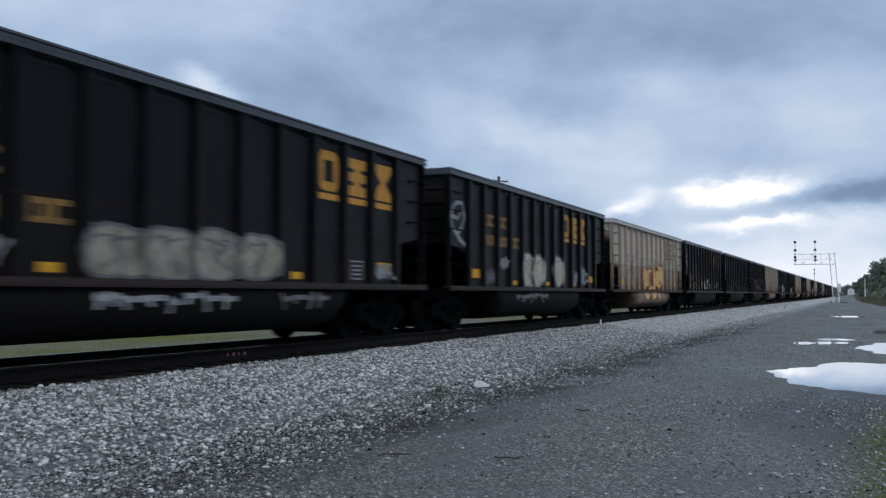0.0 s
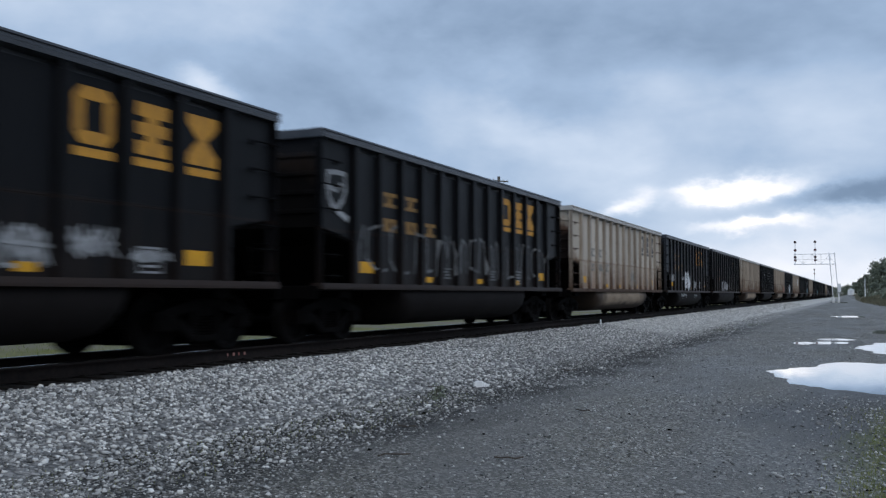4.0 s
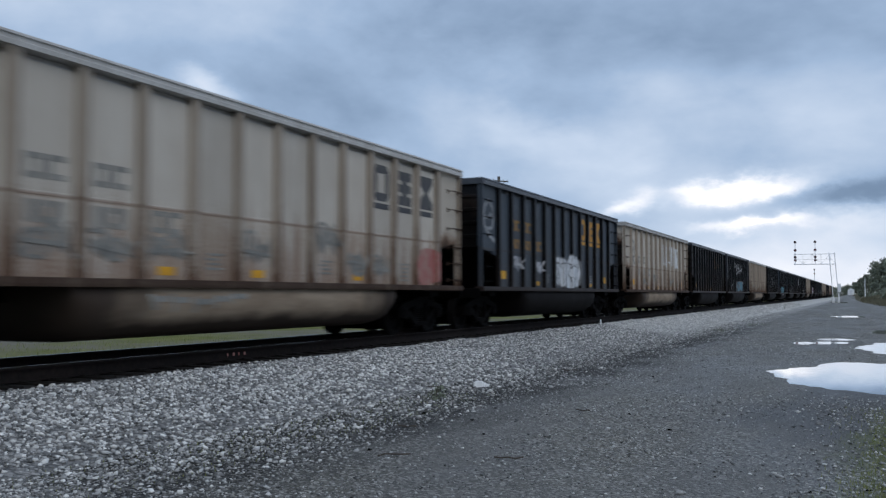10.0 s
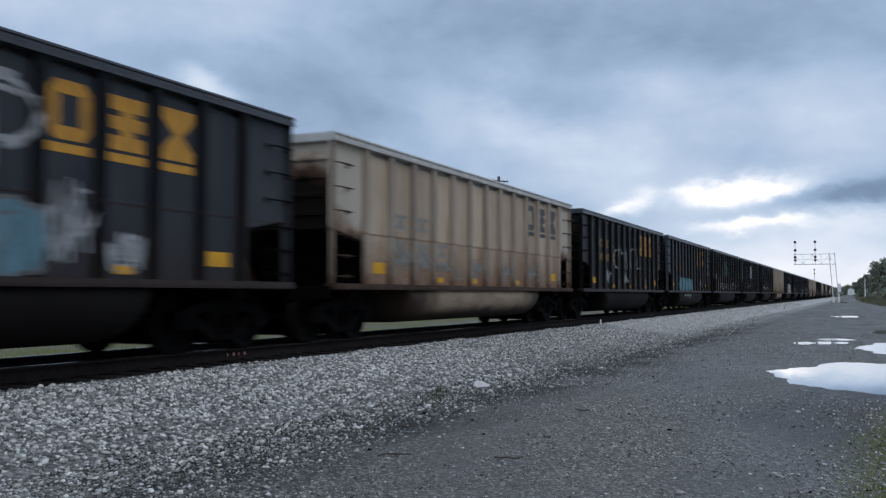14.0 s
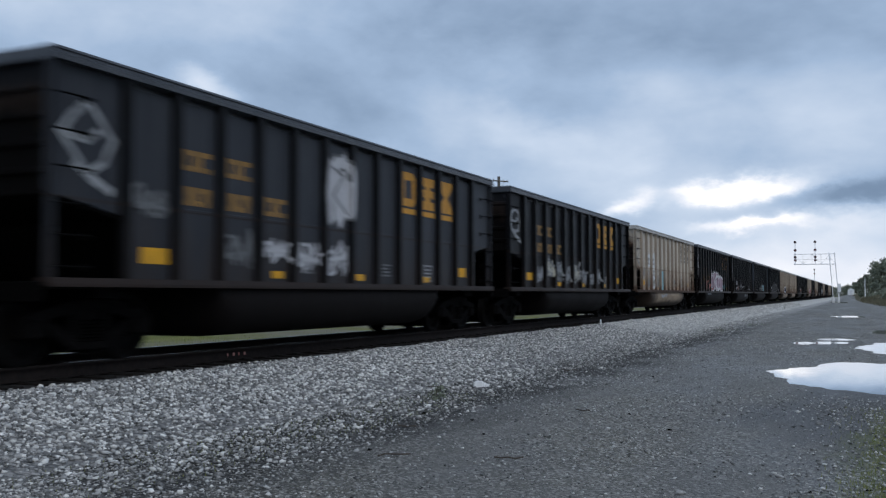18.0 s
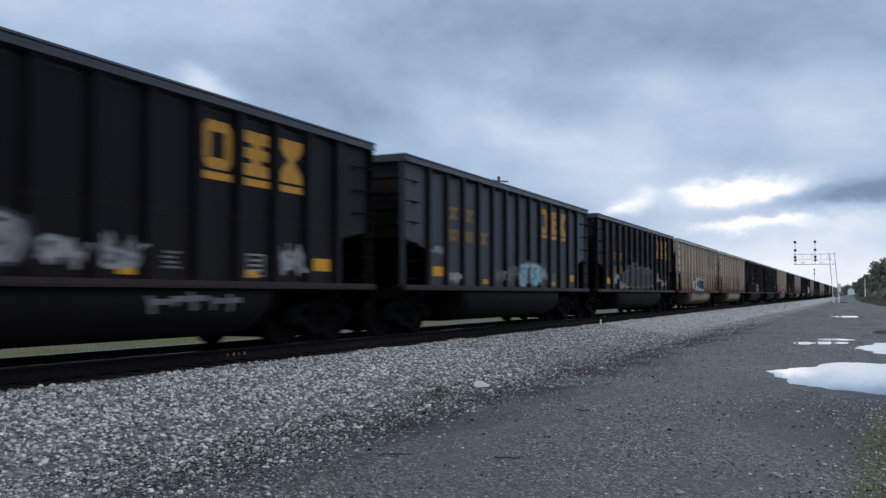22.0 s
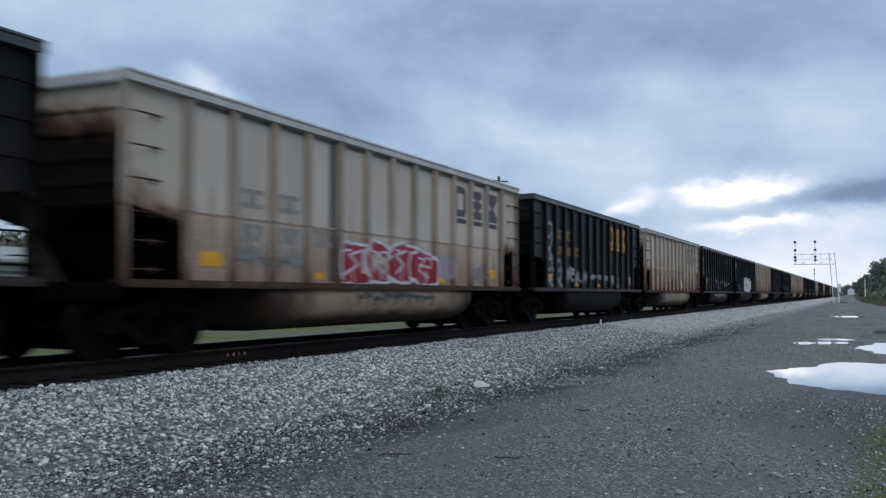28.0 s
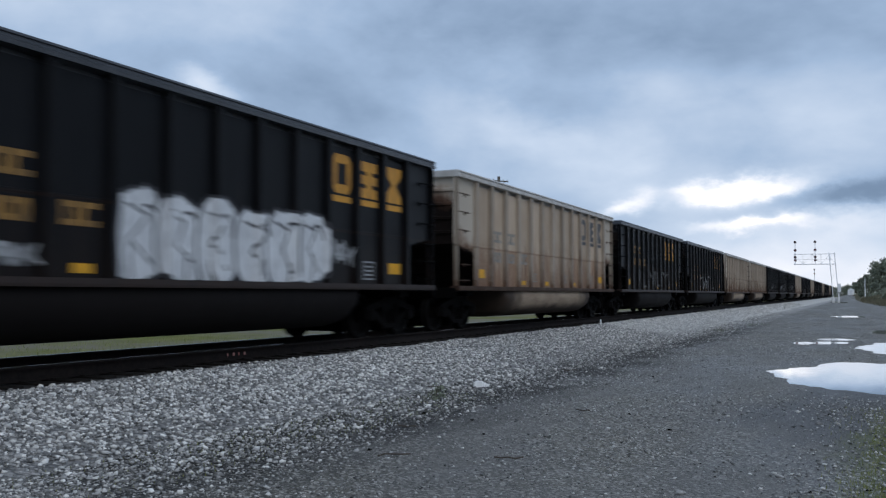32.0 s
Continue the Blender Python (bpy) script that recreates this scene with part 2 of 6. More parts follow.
# tubs of the dark cars, darker than their sides
TUB_DARK = steel_paint("near_black_tub_paint", (0.003, 0.003, 0.0034), (0.007, 0.007, 0.0075), (0.012, 0.008, 0.0065), 0.4, 0.75, 0.10)
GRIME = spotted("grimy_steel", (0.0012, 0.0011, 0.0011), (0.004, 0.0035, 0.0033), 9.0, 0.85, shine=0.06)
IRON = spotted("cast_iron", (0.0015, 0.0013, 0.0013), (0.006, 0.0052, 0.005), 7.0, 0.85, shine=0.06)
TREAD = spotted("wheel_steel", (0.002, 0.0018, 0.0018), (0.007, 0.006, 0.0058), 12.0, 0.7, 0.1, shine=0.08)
RAIL_TOP = surface("polished_rail", lambda t, co: ((0.62, 0.63, 0.65),), 0.22, 1.0)
RAIL_SIDE = spotted("rusty_rail", (0.008, 0.0065, 0.0062), (0.020, 0.0145, 0.0125), 14.0, 0.85, shine=0.15)
TIMBER = spotted("creosoted_timber", (0.007, 0.006, 0.0055), (0.020, 0.0175, 0.0155), 11.0, 0.9, shine=0.15)


def worn_paint(name, colour, wear, amount=0.5):
    def build(t, co):
        n = grain(t, co, 7.0, 6.0, 0.65, (1.0, 1.0, 0.5))
        return blend(t, num(t, "MULTIPLY", ramp(t, n, (0.42, 0.0), (0.62, 1.0)), amount), colour, wear), n
    return surface(name, build, 0.6, 0.0, 0.1)


INK = {
    "yellow": worn_paint("lettering_yellow", (0.60, 0.285, 0.03), (0.25, 0.12, 0.03), 0.7),
    "dullyellow": worn_paint("faded_yellow", (0.34, 0.18, 0.04), (0.08, 0.05, 0.022), 0.8),
    "reflect": worn_paint("reflective_yellow", (0.74, 0.37, 0.01), (0.45, 0.22, 0.015), 0.6),
    "black": worn_paint("lettering_black", (0.045, 0.045, 0.05), (0.16, 0.15, 0.135), 0.6),
    "dullblack": worn_paint("faded_black", (0.17, 0.165, 0.15), (0.34, 0.32, 0.28), 0.8),
    "white": worn_paint("spray_white", (0.66, 0.68, 0.70), (0.42, 0.43, 0.45), 0.7),
    "dullwhite": worn_paint("worn_spray_white", (0.34, 0.35, 0.36), (0.12, 0.12, 0.125), 0.85),
    "dim": worn_paint("faint_spray", (0.16, 0.165, 0.17), (0.07, 0.07, 0.072), 0.85),
    "pale": worn_paint("spray_grey_white", (0.50, 0.50, 0.52), (0.34, 0.33, 0.35), 0.7),
    "ghost": worn_paint("ghost_of_yellow", (0.28, 0.145, 0.028), (0.05, 0.03, 0.014), 0.8),
    "gold": worn_paint("spray_gold", (0.72, 0.52, 0.20), (0.60, 0.36, 0.16), 0.7),
    "ivory": worn_paint("spray_ivory", (0.52, 0.50, 0.41), (0.30, 0.28, 0.22), 0.75),
    "maroon": worn_paint("spray_maroon", (0.17, 0.035, 0.02), (0.26, 0.10, 0.05), 0.5),
    "red": worn_paint("spray_red", (0.27, 0.010, 0.03), (0.34, 0.05, 0.07), 0.6),
    "dullred": worn_paint("worn_spray_red", (0.34, 0.10, 0.09), (0.36, 0.24, 0.19), 0.8),
    "teal": worn_paint("spray_teal", (0.07, 0.27, 0.29), (0.05, 0.13, 0.145), 0.8),
    "sky": worn_paint("spray_light_blue", (0.28, 0.50, 0.55), (0.16, 0.28, 0.31), 0.7),
    "navy": worn_paint("spray_navy", (0.02, 0.03, 0.07), (0.05, 0.06, 0.10), 0.5),
    "pink": worn_paint("spray_pale_pink", (0.36, 0.27, 0.32), (0.24, 0.17, 0.215), 0.6),
    "outline": worn_paint("spray_dark_outline", (0.03, 0.03, 0.035), (0.06, 0.06, 0.065), 0.5),
    "dirtycream": worn_paint("dirty_cream_spray", (0.36, 0.335, 0.265), (0.12, 0.105, 0.08), 0.9),
    "steelblue": worn_paint("spray_steel_blue", (0.13, 0.25, 0.31), (0.07, 0.12, 0.15), 0.8),
    "moss": worn_paint("faded_green_spray", (0.045, 0.085, 0.068), (0.02, 0.03, 0.027), 0.8),
    "paleblue": worn_paint("spray_pale_blue", (0.27, 0.36, 0.50), (0.38, 0.42, 0.47), 0.7),
    "overpaint": worn_paint("pale_overpaint", (0.66, 0.67, 0.68), (0.54, 0.54, 0.53), 0.6),
    "olive": worn_paint("spray_pale_olive", (0.36, 0.37, 0.21), (0.22, 0.22, 0.13), 0.6),
}


# ---------------------------------------------------------------- mesh helpers
def as_mesh(name, bm, *mats, smooth=False):
    me = bpy.data.meshes.new(name)
    bm.normal_update()
    bm.to_mesh(me)
    bm.free()
    for m in mats:
        me.materials.append(m)
    if smooth:
        for p in me.polygons:
            p.use_smooth = True
    return me


def part(name, bm, material, parent, label="", smooth=False):
    ob = new(name, bm if isinstance(bm, bpy.types.Mesh) else as_mesh(name, bm, material, smooth=smooth))
    ob.parent = parent
    return tagged(ob, label)


def box(bm, x0, x1, y0, y1, z0, z1, bevel=0.0, mat=0):
    c = [bm.verts.new((x, y, z)) for x in (x0, x1) for y in (y0, y1) for z in (z0, z1)]
    fs = [bm.faces.new([c[i] for i in f]) for f in ((0, 1, 3, 2), (4, 6, 7, 5), (0, 4, 5, 1), (2, 3, 7, 6), (0, 2, 6, 4), (1, 5, 7, 3))]
    for f in fs:
        f.material_index = mat
    if bevel:
        es = list({e for f in fs for e in f.edges})
        bmesh.ops.bevel(bm, geom=es, offset=bevel, segments=1, affect="EDGES", profile=0.5)
    return bm


def boxes(*dims, bevel=0.0):
    bm = bmesh.new()
    for d in dims:
        box(bm, *d, bevel=bevel)
    return bm


def rod(bm, a, b, r, sides=8):
    """A round bar from a to b."""
    a, b = Vector(a), Vector(b)
    q = (b - a).to_track_quat("Z", "Y")
    rings = []
    for p in (a, b):
        rings.append([bm.verts.new(p + q @ Vector((r * math.cos(k * math.tau / sides), r * math.sin(k * math.tau / sides), 0))) for k in range(sides)])
    for k in range(sides):
        bm.faces.new((rings[0][k], rings[0][(k + 1) % sides], rings[1][(k + 1) % sides], rings[1][k]))
    bm.faces.new(rings[0][::-1])
    bm.faces.new(rings[1])
    return bm


def prism(bm, outline, axis, lo, hi, mat=0):
    """A closed outline (pairs) drawn out along an axis from lo to hi."""
    def at(u, v, w):
        return {"x": (w, u, v), "y": (u, w, v), "z": (u, v, w)}[axis]
    a = [bm.verts.new(at(u, v, lo)) for u, v in outline]
    b = [bm.verts.new(at(u, v, hi)) for u, v in outline]
    n = len(a)
    for f in [bm.faces.new(a), bm.faces.new(b[::-1])] + [bm.faces.new((a[k], b[k], b[(k + 1) % n], a[(k + 1) % n])) for k in range(n)]:
        f.material_index = mat
    bmesh.ops.recalc_face_normals(bm, faces=bm.faces[:])
    return bm


def lathe(bm, profile, centre=(0, 0, 0), axis="x", sides=28):
    """A closed profile of (along the axis, radius) turned round the axis."""
    rings = []
    for w, r in profile:
        ring = []
        for k in range(sides):
            a = k * math.tau / sides
            u, v = r * math.cos(a), r * math.sin(a)
            p = {"x": (w, u, v), "y": (u, w, v), "z": (u, v, w)}[axis]
            ring.append(bm.verts.new(Vector(p) + Vector(centre)))
        rings.append(ring)
    m = len(rings)
    for i in range(m - 1):
        for k in range(sides):
            bm.faces.new((rings[i][k], rings[i][(k + 1) % sides], rings[i + 1][(k + 1) % sides], rings[i + 1][k]))
    bm.faces.new(rings[0][::-1])
    bm.faces.new(rings[-1])
    bmesh.ops.recalc_face_normals(bm, faces=bm.faces[:])
    return bm


def raw_mesh(name, verts, faces, *mats):
    me = bpy.data.meshes.new(name)
    verts, faces = np.asarray(verts, np.float32), np.asarray(faces, np.int32)
    k = faces.shape[1]
    me.vertices.add(len(verts))
    me.vertices.foreach_set("co", verts.ravel())
    me.loops.add(faces.size)
    me.loops.foreach_set("vertex_index", faces.ravel())
    me.polygons.add(len(faces))
    me.polygons.foreach_set("loop_start", np.arange(0, faces.size, k, dtype=np.int32))
    me.polygons.foreach_set("loop_total", np.full(len(faces), k, np.int32))
    me.update(calc_edges=True)
    for m in mats:
        me.materials.append(m)
    return me


# ---------------------------------------------------------------- ground, lane, ballast
def lumpy(x, y, scale=1.0, seed=0.0):
    return noise.noise(Vector((x * scale, y * scale, seed)))


def ballast_height(x):
    """Height of the ballast across the track; d is the distance from the centre line."""
    d = abs(x - TRACK_X)
    if d < 1.45:
        return 0.40
    if d < 1.75:
        return 0.385
    return max(-0.03, 0.385 - (d - 1.75) * 0.385 / 2.35)


def rise(x, y):
    """The lane and the land beside it climb a little far ahead."""
    u = min(1.0, max(0.0, (y - 225.0) / 200.0))
    v = min(1.0, max(0.0, (x + 7.6) / 3.0))
    return 1.25 * u * u * (3 - 2 * u) * v


def bank(x, y):
    """A low overgrown bank along the far side of the lane."""
    u = min(1.0, max(0.0, (x - float(np.interp(y, (130.0, 200.0, 420.0), (2.6, 0.9, -2.0)))) / 2.2))
    v = min(1.0, max(0.0, (y - 135.0) / 45.0))
    return 0.85 * u * v * (1 + 0.5 * lumpy(x, y, 0.13))


def sheet(name, xs, ys, height, mats, label, category):
    verts = [(x, y, height(x, y)) for y in ys for x in xs]
    n = len(xs)
    faces = [(j * n + i, j * n + i + 1, (j + 1) * n + i + 1, (j + 1) * n + i) for j in range(len(ys) - 1) for i in range(n - 1)]
    ob = new(name, raw_mesh(name, verts, faces, *mats))
    for p in ob.data.polygons:
        p.use_smooth = True
    return tagged(ob, label, category, kind="structure")


def ground_colour(t, co):
    n = grain(t, co, 0.9, 6.0, 0.62)
    w = grain(t, co, 0.16, 5.0, 0.6)
    place = nd(t, "ShaderNodeSeparateXYZ")
    t.links.new(co, place.inputs[0])
    c = blend(t, ramp(t, n, (0.35, 0.0), (0.65, 1.0)), (0.10, 0.115, 0.03), (0.165, 0.165, 0.06))
    c = blend(t, ramp(t, w, (0.40, 0.0), (0.56, 1.0)), c, (0.16, 0.15, 0.118))
    # bare brown earth and dead growth on the lane's side
    earth = blend(t, ramp(t, n, (0.35, 0.0), (0.65, 1.0)), (0.075, 0.07, 0.045), (0.14, 0.125, 0.085))
    c = blend(t, ramp(t, num(t, "ADD", num(t, "MULTIPLY", place.outputs[0], 0.05), 0.5), (0.2, 0.0), (0.4, 1.0)), c, earth)
    return c, n


def lane_colour(t, co):
    fine = grain(t, co, 70.0, 5.0, 0.75)
    grit = nd(t, "ShaderNodeTexVoronoi", Scale=42.0)
    t.links.new(co, grit.inputs["Vector"])
    blot = grain(t, co, 0.8, 6.0, 0.65, (1.0, 0.45, 1.0))
    wide = grain(t, co, 0.25, 4.0, 0.55, (1.6, 0.3, 1.0))
    c = blend(t, ramp(t, fine, (0.36, 0.0), (0.66, 1.0)), (0.046, 0.0445, 0.041), (0.235, 0.226, 0.205))
    place = nd(t, "ShaderNodeSeparateXYZ")
    t.links.new(co, place.inputs[0])
    silt = grain(t, co, 0.55, 6.0, 0.6, (1.0, 0.5, 1.0))
    c = blend(t, num(t, "MULTIPLY", ramp(t, silt, (0.48, 0.0), (0.62, 1.0)), 0.7), c, (0.135, 0.125, 0.095))
    # ground still soaked beside the largest puddle
    u = num(t, "DIVIDE", num(t, "SUBTRACT", place.outputs[0], 0.7), 2.3)
    v = num(t, "DIVIDE", num(t, "SUBTRACT", place.outputs[1], 13.0), 4.6)
    soak = num(t, "ADD", num(t, "ADD", num(t, "MULTIPLY", u, u), num(t, "MULTIPLY", v, v)), num(t, "MULTIPLY", num(t, "SUBTRACT", blot, 0.5), 1.8))
    soak = ramp(t, soak, (0.45, 1.0), (1.0, 0.0))
    c = blend(t, num(t, "MULTIPLY", soak, 0.75), c, (0.046, 0.047, 0.05))
    wash = num(t, "ADD", num(t, "MULTIPLY", num(t, "ADD", place.outputs[0], 3.6), -0.6), num(t, "MULTIPLY", num(t, "SUBTRACT", blot, 0.5), 1.8))
    damp = num(t, "ADD", num(t, "MULTIPLY", blot, 0.45), num(t, "MULTIPLY", wide, 0.55))
    c = blend(t, ramp(t, damp, (0.38, 0.55), (0.60, 0.0)), c, (0.06, 0.06, 0.06))
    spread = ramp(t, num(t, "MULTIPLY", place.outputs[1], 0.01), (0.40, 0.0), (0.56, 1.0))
    pale_verge = num(t, "MULTIPLY", ramp(t, num(t, "SUBTRACT", wash, 0.55), (0.0, 0.0), (0.45, 0.85)), spread)
    wash = num(t, "MULTIPLY", ramp(t, wash, (-0.05, 0.0), (0.6, 1.0)), num(t, "SUBTRACT", 1.0, spread))
    c = blend(t, num(t, "MULTIPLY", wash, 0.92), c, (0.014, 0.0145, 0.016))
    # pale stone spilled over the verge further on
    c = blend(t, pale_verge, c, (0.40, 0.395, 0.38))
    # moss by the grassy edge
    moss = num(t, "SUBTRACT", num(t, "ADD", place.outputs[0], 1.35), num(t, "MULTIPLY", place.outputs[1], 0.1))
    moss = num(t, "ADD", num(t, "MULTIPLY", moss, 0.9), num(t, "MULTIPLY", num(t, "SUBTRACT", blot, 0.5), 1.6))
    far = ramp(t, num(t, "MULTIPLY", place.outputs[1], 0.05), (0.58, 1.0), (0.72, 0.0))
    c = blend(t, num(t, "MULTIPLY", num(t, "MULTIPLY", ramp(t, moss, (0.1, 0.0), (0.5, 1.0)), far), 0.8), c, (0.085, 0.10, 0.03))
    speck = nd(t, "ShaderNodeSeparateColor")
    t.links.new(grit.outputs["Color"], speck.inputs[0])
    amount = ramp(t, num(t, "SUBTRACT", silt, num(t, "ADD", num(t, "MULTIPLY", soak, 0.3), num(t, "MULTIPLY", wash, 0.12))), (0.30, 0.12), (0.56, 0.9))
    c = blend(t, num(t, "MULTIPLY", ramp(t, speck.outputs[0], (0.58, 0.0), (0.85, 0.95)), amount), c, (0.38, 0.37, 0.34))
    c = blend(t, num(t, "MULTIPLY", ramp(t, speck.outputs[1], (0.60, 0.0), (0.88, 0.85)), amount), c, (0.022, 0.022, 0.022))
    h = num(t, "ADD", fine, num(t, "MULTIPLY", grit.outputs["Distance"], 1.2))
    return c, h, num(t, "MAXIMUM", ramp(t, damp, (0.36, 0.40), (0.54, 0.72)), wash)


def bed_colour(t, co):
    grit = nd(t, "ShaderNodeTexVoronoi", Scale=17.0)
    t.links.new(co, grit.inputs["Vector"])
    fine = grain(t, co, 60.0, 4.0, 0.6)
    w = grain(t, co, 0.7, 4.0, 0.6)
    place = nd(t, "ShaderNodeSeparateXYZ")
    t.links.new(co, place.inputs[0])
    c = blend(t, grit.outputs["Color"], (0.12, 0.12, 0.118), (0.46, 0.45, 0.435))
    # gaps between the stones painted dark, as the shade inside them
    c = blend(t, ramp(t, grit.outputs["Distance"], (0.35, 0.0), (0.7, 0.8)), c, (0.06, 0.062, 0.066))
    c = blend(t, ramp(t, w, (0.40, 0.25), (0.62, 0.0)), c, (0.12, 0.12, 0.12))
    # further up the line the bed is painted paler, for distance haze
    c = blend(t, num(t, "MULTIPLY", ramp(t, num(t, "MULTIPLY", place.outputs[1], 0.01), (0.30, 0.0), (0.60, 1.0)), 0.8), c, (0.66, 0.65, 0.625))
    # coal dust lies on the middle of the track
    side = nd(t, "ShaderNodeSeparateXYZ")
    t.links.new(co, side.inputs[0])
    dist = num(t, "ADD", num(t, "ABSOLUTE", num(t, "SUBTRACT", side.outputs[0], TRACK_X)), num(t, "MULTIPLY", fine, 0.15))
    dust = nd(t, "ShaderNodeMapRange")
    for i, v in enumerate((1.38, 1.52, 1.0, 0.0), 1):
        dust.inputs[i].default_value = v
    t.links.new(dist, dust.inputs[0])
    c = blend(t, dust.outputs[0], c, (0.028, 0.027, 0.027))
    h = num(t, "SUBTRACT", num(t, "MULTIPLY", fine, 0.3), grit.outputs["Distance"])
    return c, h


GROUND_MAT = surface("rough_grass_and_dirt", ground_colour, 1.0, 0.0, 0.5, 0.05, 0.05)
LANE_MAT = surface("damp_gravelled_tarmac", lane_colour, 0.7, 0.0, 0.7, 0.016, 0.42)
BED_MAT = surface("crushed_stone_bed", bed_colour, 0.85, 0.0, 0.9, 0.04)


def steps(*runs):
    out = []
    for a, b, d in runs:
        k = max(1, round((b - a) / d))
        out += [a + (b - a) * i / k for i in range(k)]
    return out + [runs[-1][1]]


ground_x = steps((-3200, -200, 500), (-200, -30, 17), (-30, -10, 5), (-10, 14, 1.5), (14, 30, 4), (30, 200, 17), (200, 3200, 500))
ground_y = steps((-3200, -100, 500), (-100, 50, 10), (50, 450, 4), (450, 600, 50), (600, 3200, 520))
sheet("ground", ground_x, ground_y, lambda x, y: -0.05 + (0.12 * lumpy(x, y, 0.07) if x < -16 or x > 6 else 0.0) + rise(x, y) + bank(x, y), (GROUND_MAT,),
      "rough grass and bare dirt reaching to the horizon", "ground")


PUDDLES = ((0.95, 18.9, 2.35, 3.6, 1.0), (1.35, 28.6, 1.35, 3.0, 2.0), (-1.55, 30.6, 0.30, 0.8, 3.0), (-1.0, 31.0, 0.27, 0.9, 13.0), (-0.5, 31.2, 0.22, 0.6, 14.0), (-0.75, 33.4, 0.55, 0.8, 4.0), (1.3, 40.5, 1.0, 2.2, 5.0),
           (-0.6, 67.8, 1.1, 2.2, 6.0), (-3.2, 186.0, 1.5, 9.0, 7.0), (-2.3, 172.0, 0.7, 4.0, 8.0))   # x, y, half width, half length, seed


def off_water(x, y, margin=1.0):
    """0 over a puddle, 1 well away from every puddle."""
    near = min(((x - p[0]) / p[2]) ** 2 + ((y - p[1]) / p[3]) ** 2 for p in PUDDLES)
    return min(1.0, max(0.0, (near ** 0.5 - 1.35) / margin))


def lane_edge(y, side):
    far = np.interp(y, (50.0, 130.0, 200.0, 420.0), (4.2, 3.4, 0.6, -2.2)) if side > 0 else -5.9
    return float(far) + 0.5 * lumpy(side * 9.0, y, 0.12) + 0.16 * lumpy(side * 5.0, y, 0.9)


def build_lane():
    ys = steps((-14, 40, 0.45), (40, 120, 2.0), (120, 520, 10.0))
    us = [i / 24 for i in range(25)]
    verts, faces = [], []
    for y in ys:
        a, b = -7.6, lane_edge(y, 1)
        for u in us:
            x = a + (b - a) * u
            edge = min(1.0, (1 - u) * 12)
            verts.append((x, y, (0.012 + 0.012 * lumpy(x, y, 0.8) * off_water(x, y)) * edge - 0.06 * (1 - edge) + rise(x, y)))
    n = len(us)
    for j in range(len(ys) - 1):
        faces += [(j * n + i, j * n + i + 1, (j + 1) * n + i + 1, (j + 1) * n + i) for i in range(n - 1)]
    ob = new("road", raw_mesh("road", verts, faces, LANE_MAT))
    for p in ob.data.polygons:
        p.use_smooth = True
    tagged(ob, "dark damp gravelly tarmac lane beside the track", "road", kind="structure")


build_lane()


def build_bed():
    offs = [-5.2, -4.1, -3.0, -2.2, -1.75, -1.45, -0.7, 0.0, 0.7, 1.45, 1.75, 2.1, 2.5, 2.9, 3.3, 3.7, 4.1, 4.5]
    ss = steps((-60, -10, 5), (-10, 60, 0.6), (60, 160, 3), (160, 1100, 15))
    verts, faces = [], []
    for s in ss:
        cx, cy, a = along(s)
        for o in offs:
            lump = 0.035 * lumpy(o * 3, s, 0.7) if abs(o) > 1.5 else 0.0
            verts.append((cx + o * math.cos(a), cy + o * math.sin(a), ballast_height(TRACK_X + o) + lump))
    n = len(offs)
    for j in range(len(ss) - 1):
        faces += [(j * n + i, j * n + i + 1, (j + 1) * n + i + 1, (j + 1) * n + i) for i in range(n - 1)]
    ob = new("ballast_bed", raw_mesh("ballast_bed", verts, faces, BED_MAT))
    for p in ob.data.polygons:
        p.use_smooth = True
    tagged(ob, "sloping bed of pale crushed stone under the track", "ballast", kind="structure")


build_bed()


def island_stone(name, dark, light, rough):
    def build(t, co):
        g = nd(t, "ShaderNodeNewGeometry")
        n = grain(t, co, 45.0, 4.0, 0.65)
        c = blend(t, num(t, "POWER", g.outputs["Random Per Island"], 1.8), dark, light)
        c = blend(t, num(t, "MULTIPLY", ramp(t, n, (0.4, 0.0), (0.7, 1.0)), 0.35), c, (0.62, 0.62, 0.60))
        return c, n
    return surface(name, build, rough, 0.0, 0.3, 0.004)


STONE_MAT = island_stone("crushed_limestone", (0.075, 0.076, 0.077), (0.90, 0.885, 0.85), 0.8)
# paler copy of the stone for the far ballast, haze put into its colour
HAZED_STONE = island_stone("hazed_crushed_limestone", (0.36, 0.36, 0.35), (0.88, 0.865, 0.83), 0.8)
PEBBLE_MAT = island_stone("lane_pebbles", (0.06, 0.061, 0.062), (0.70, 0.69, 0.665), 0.8)


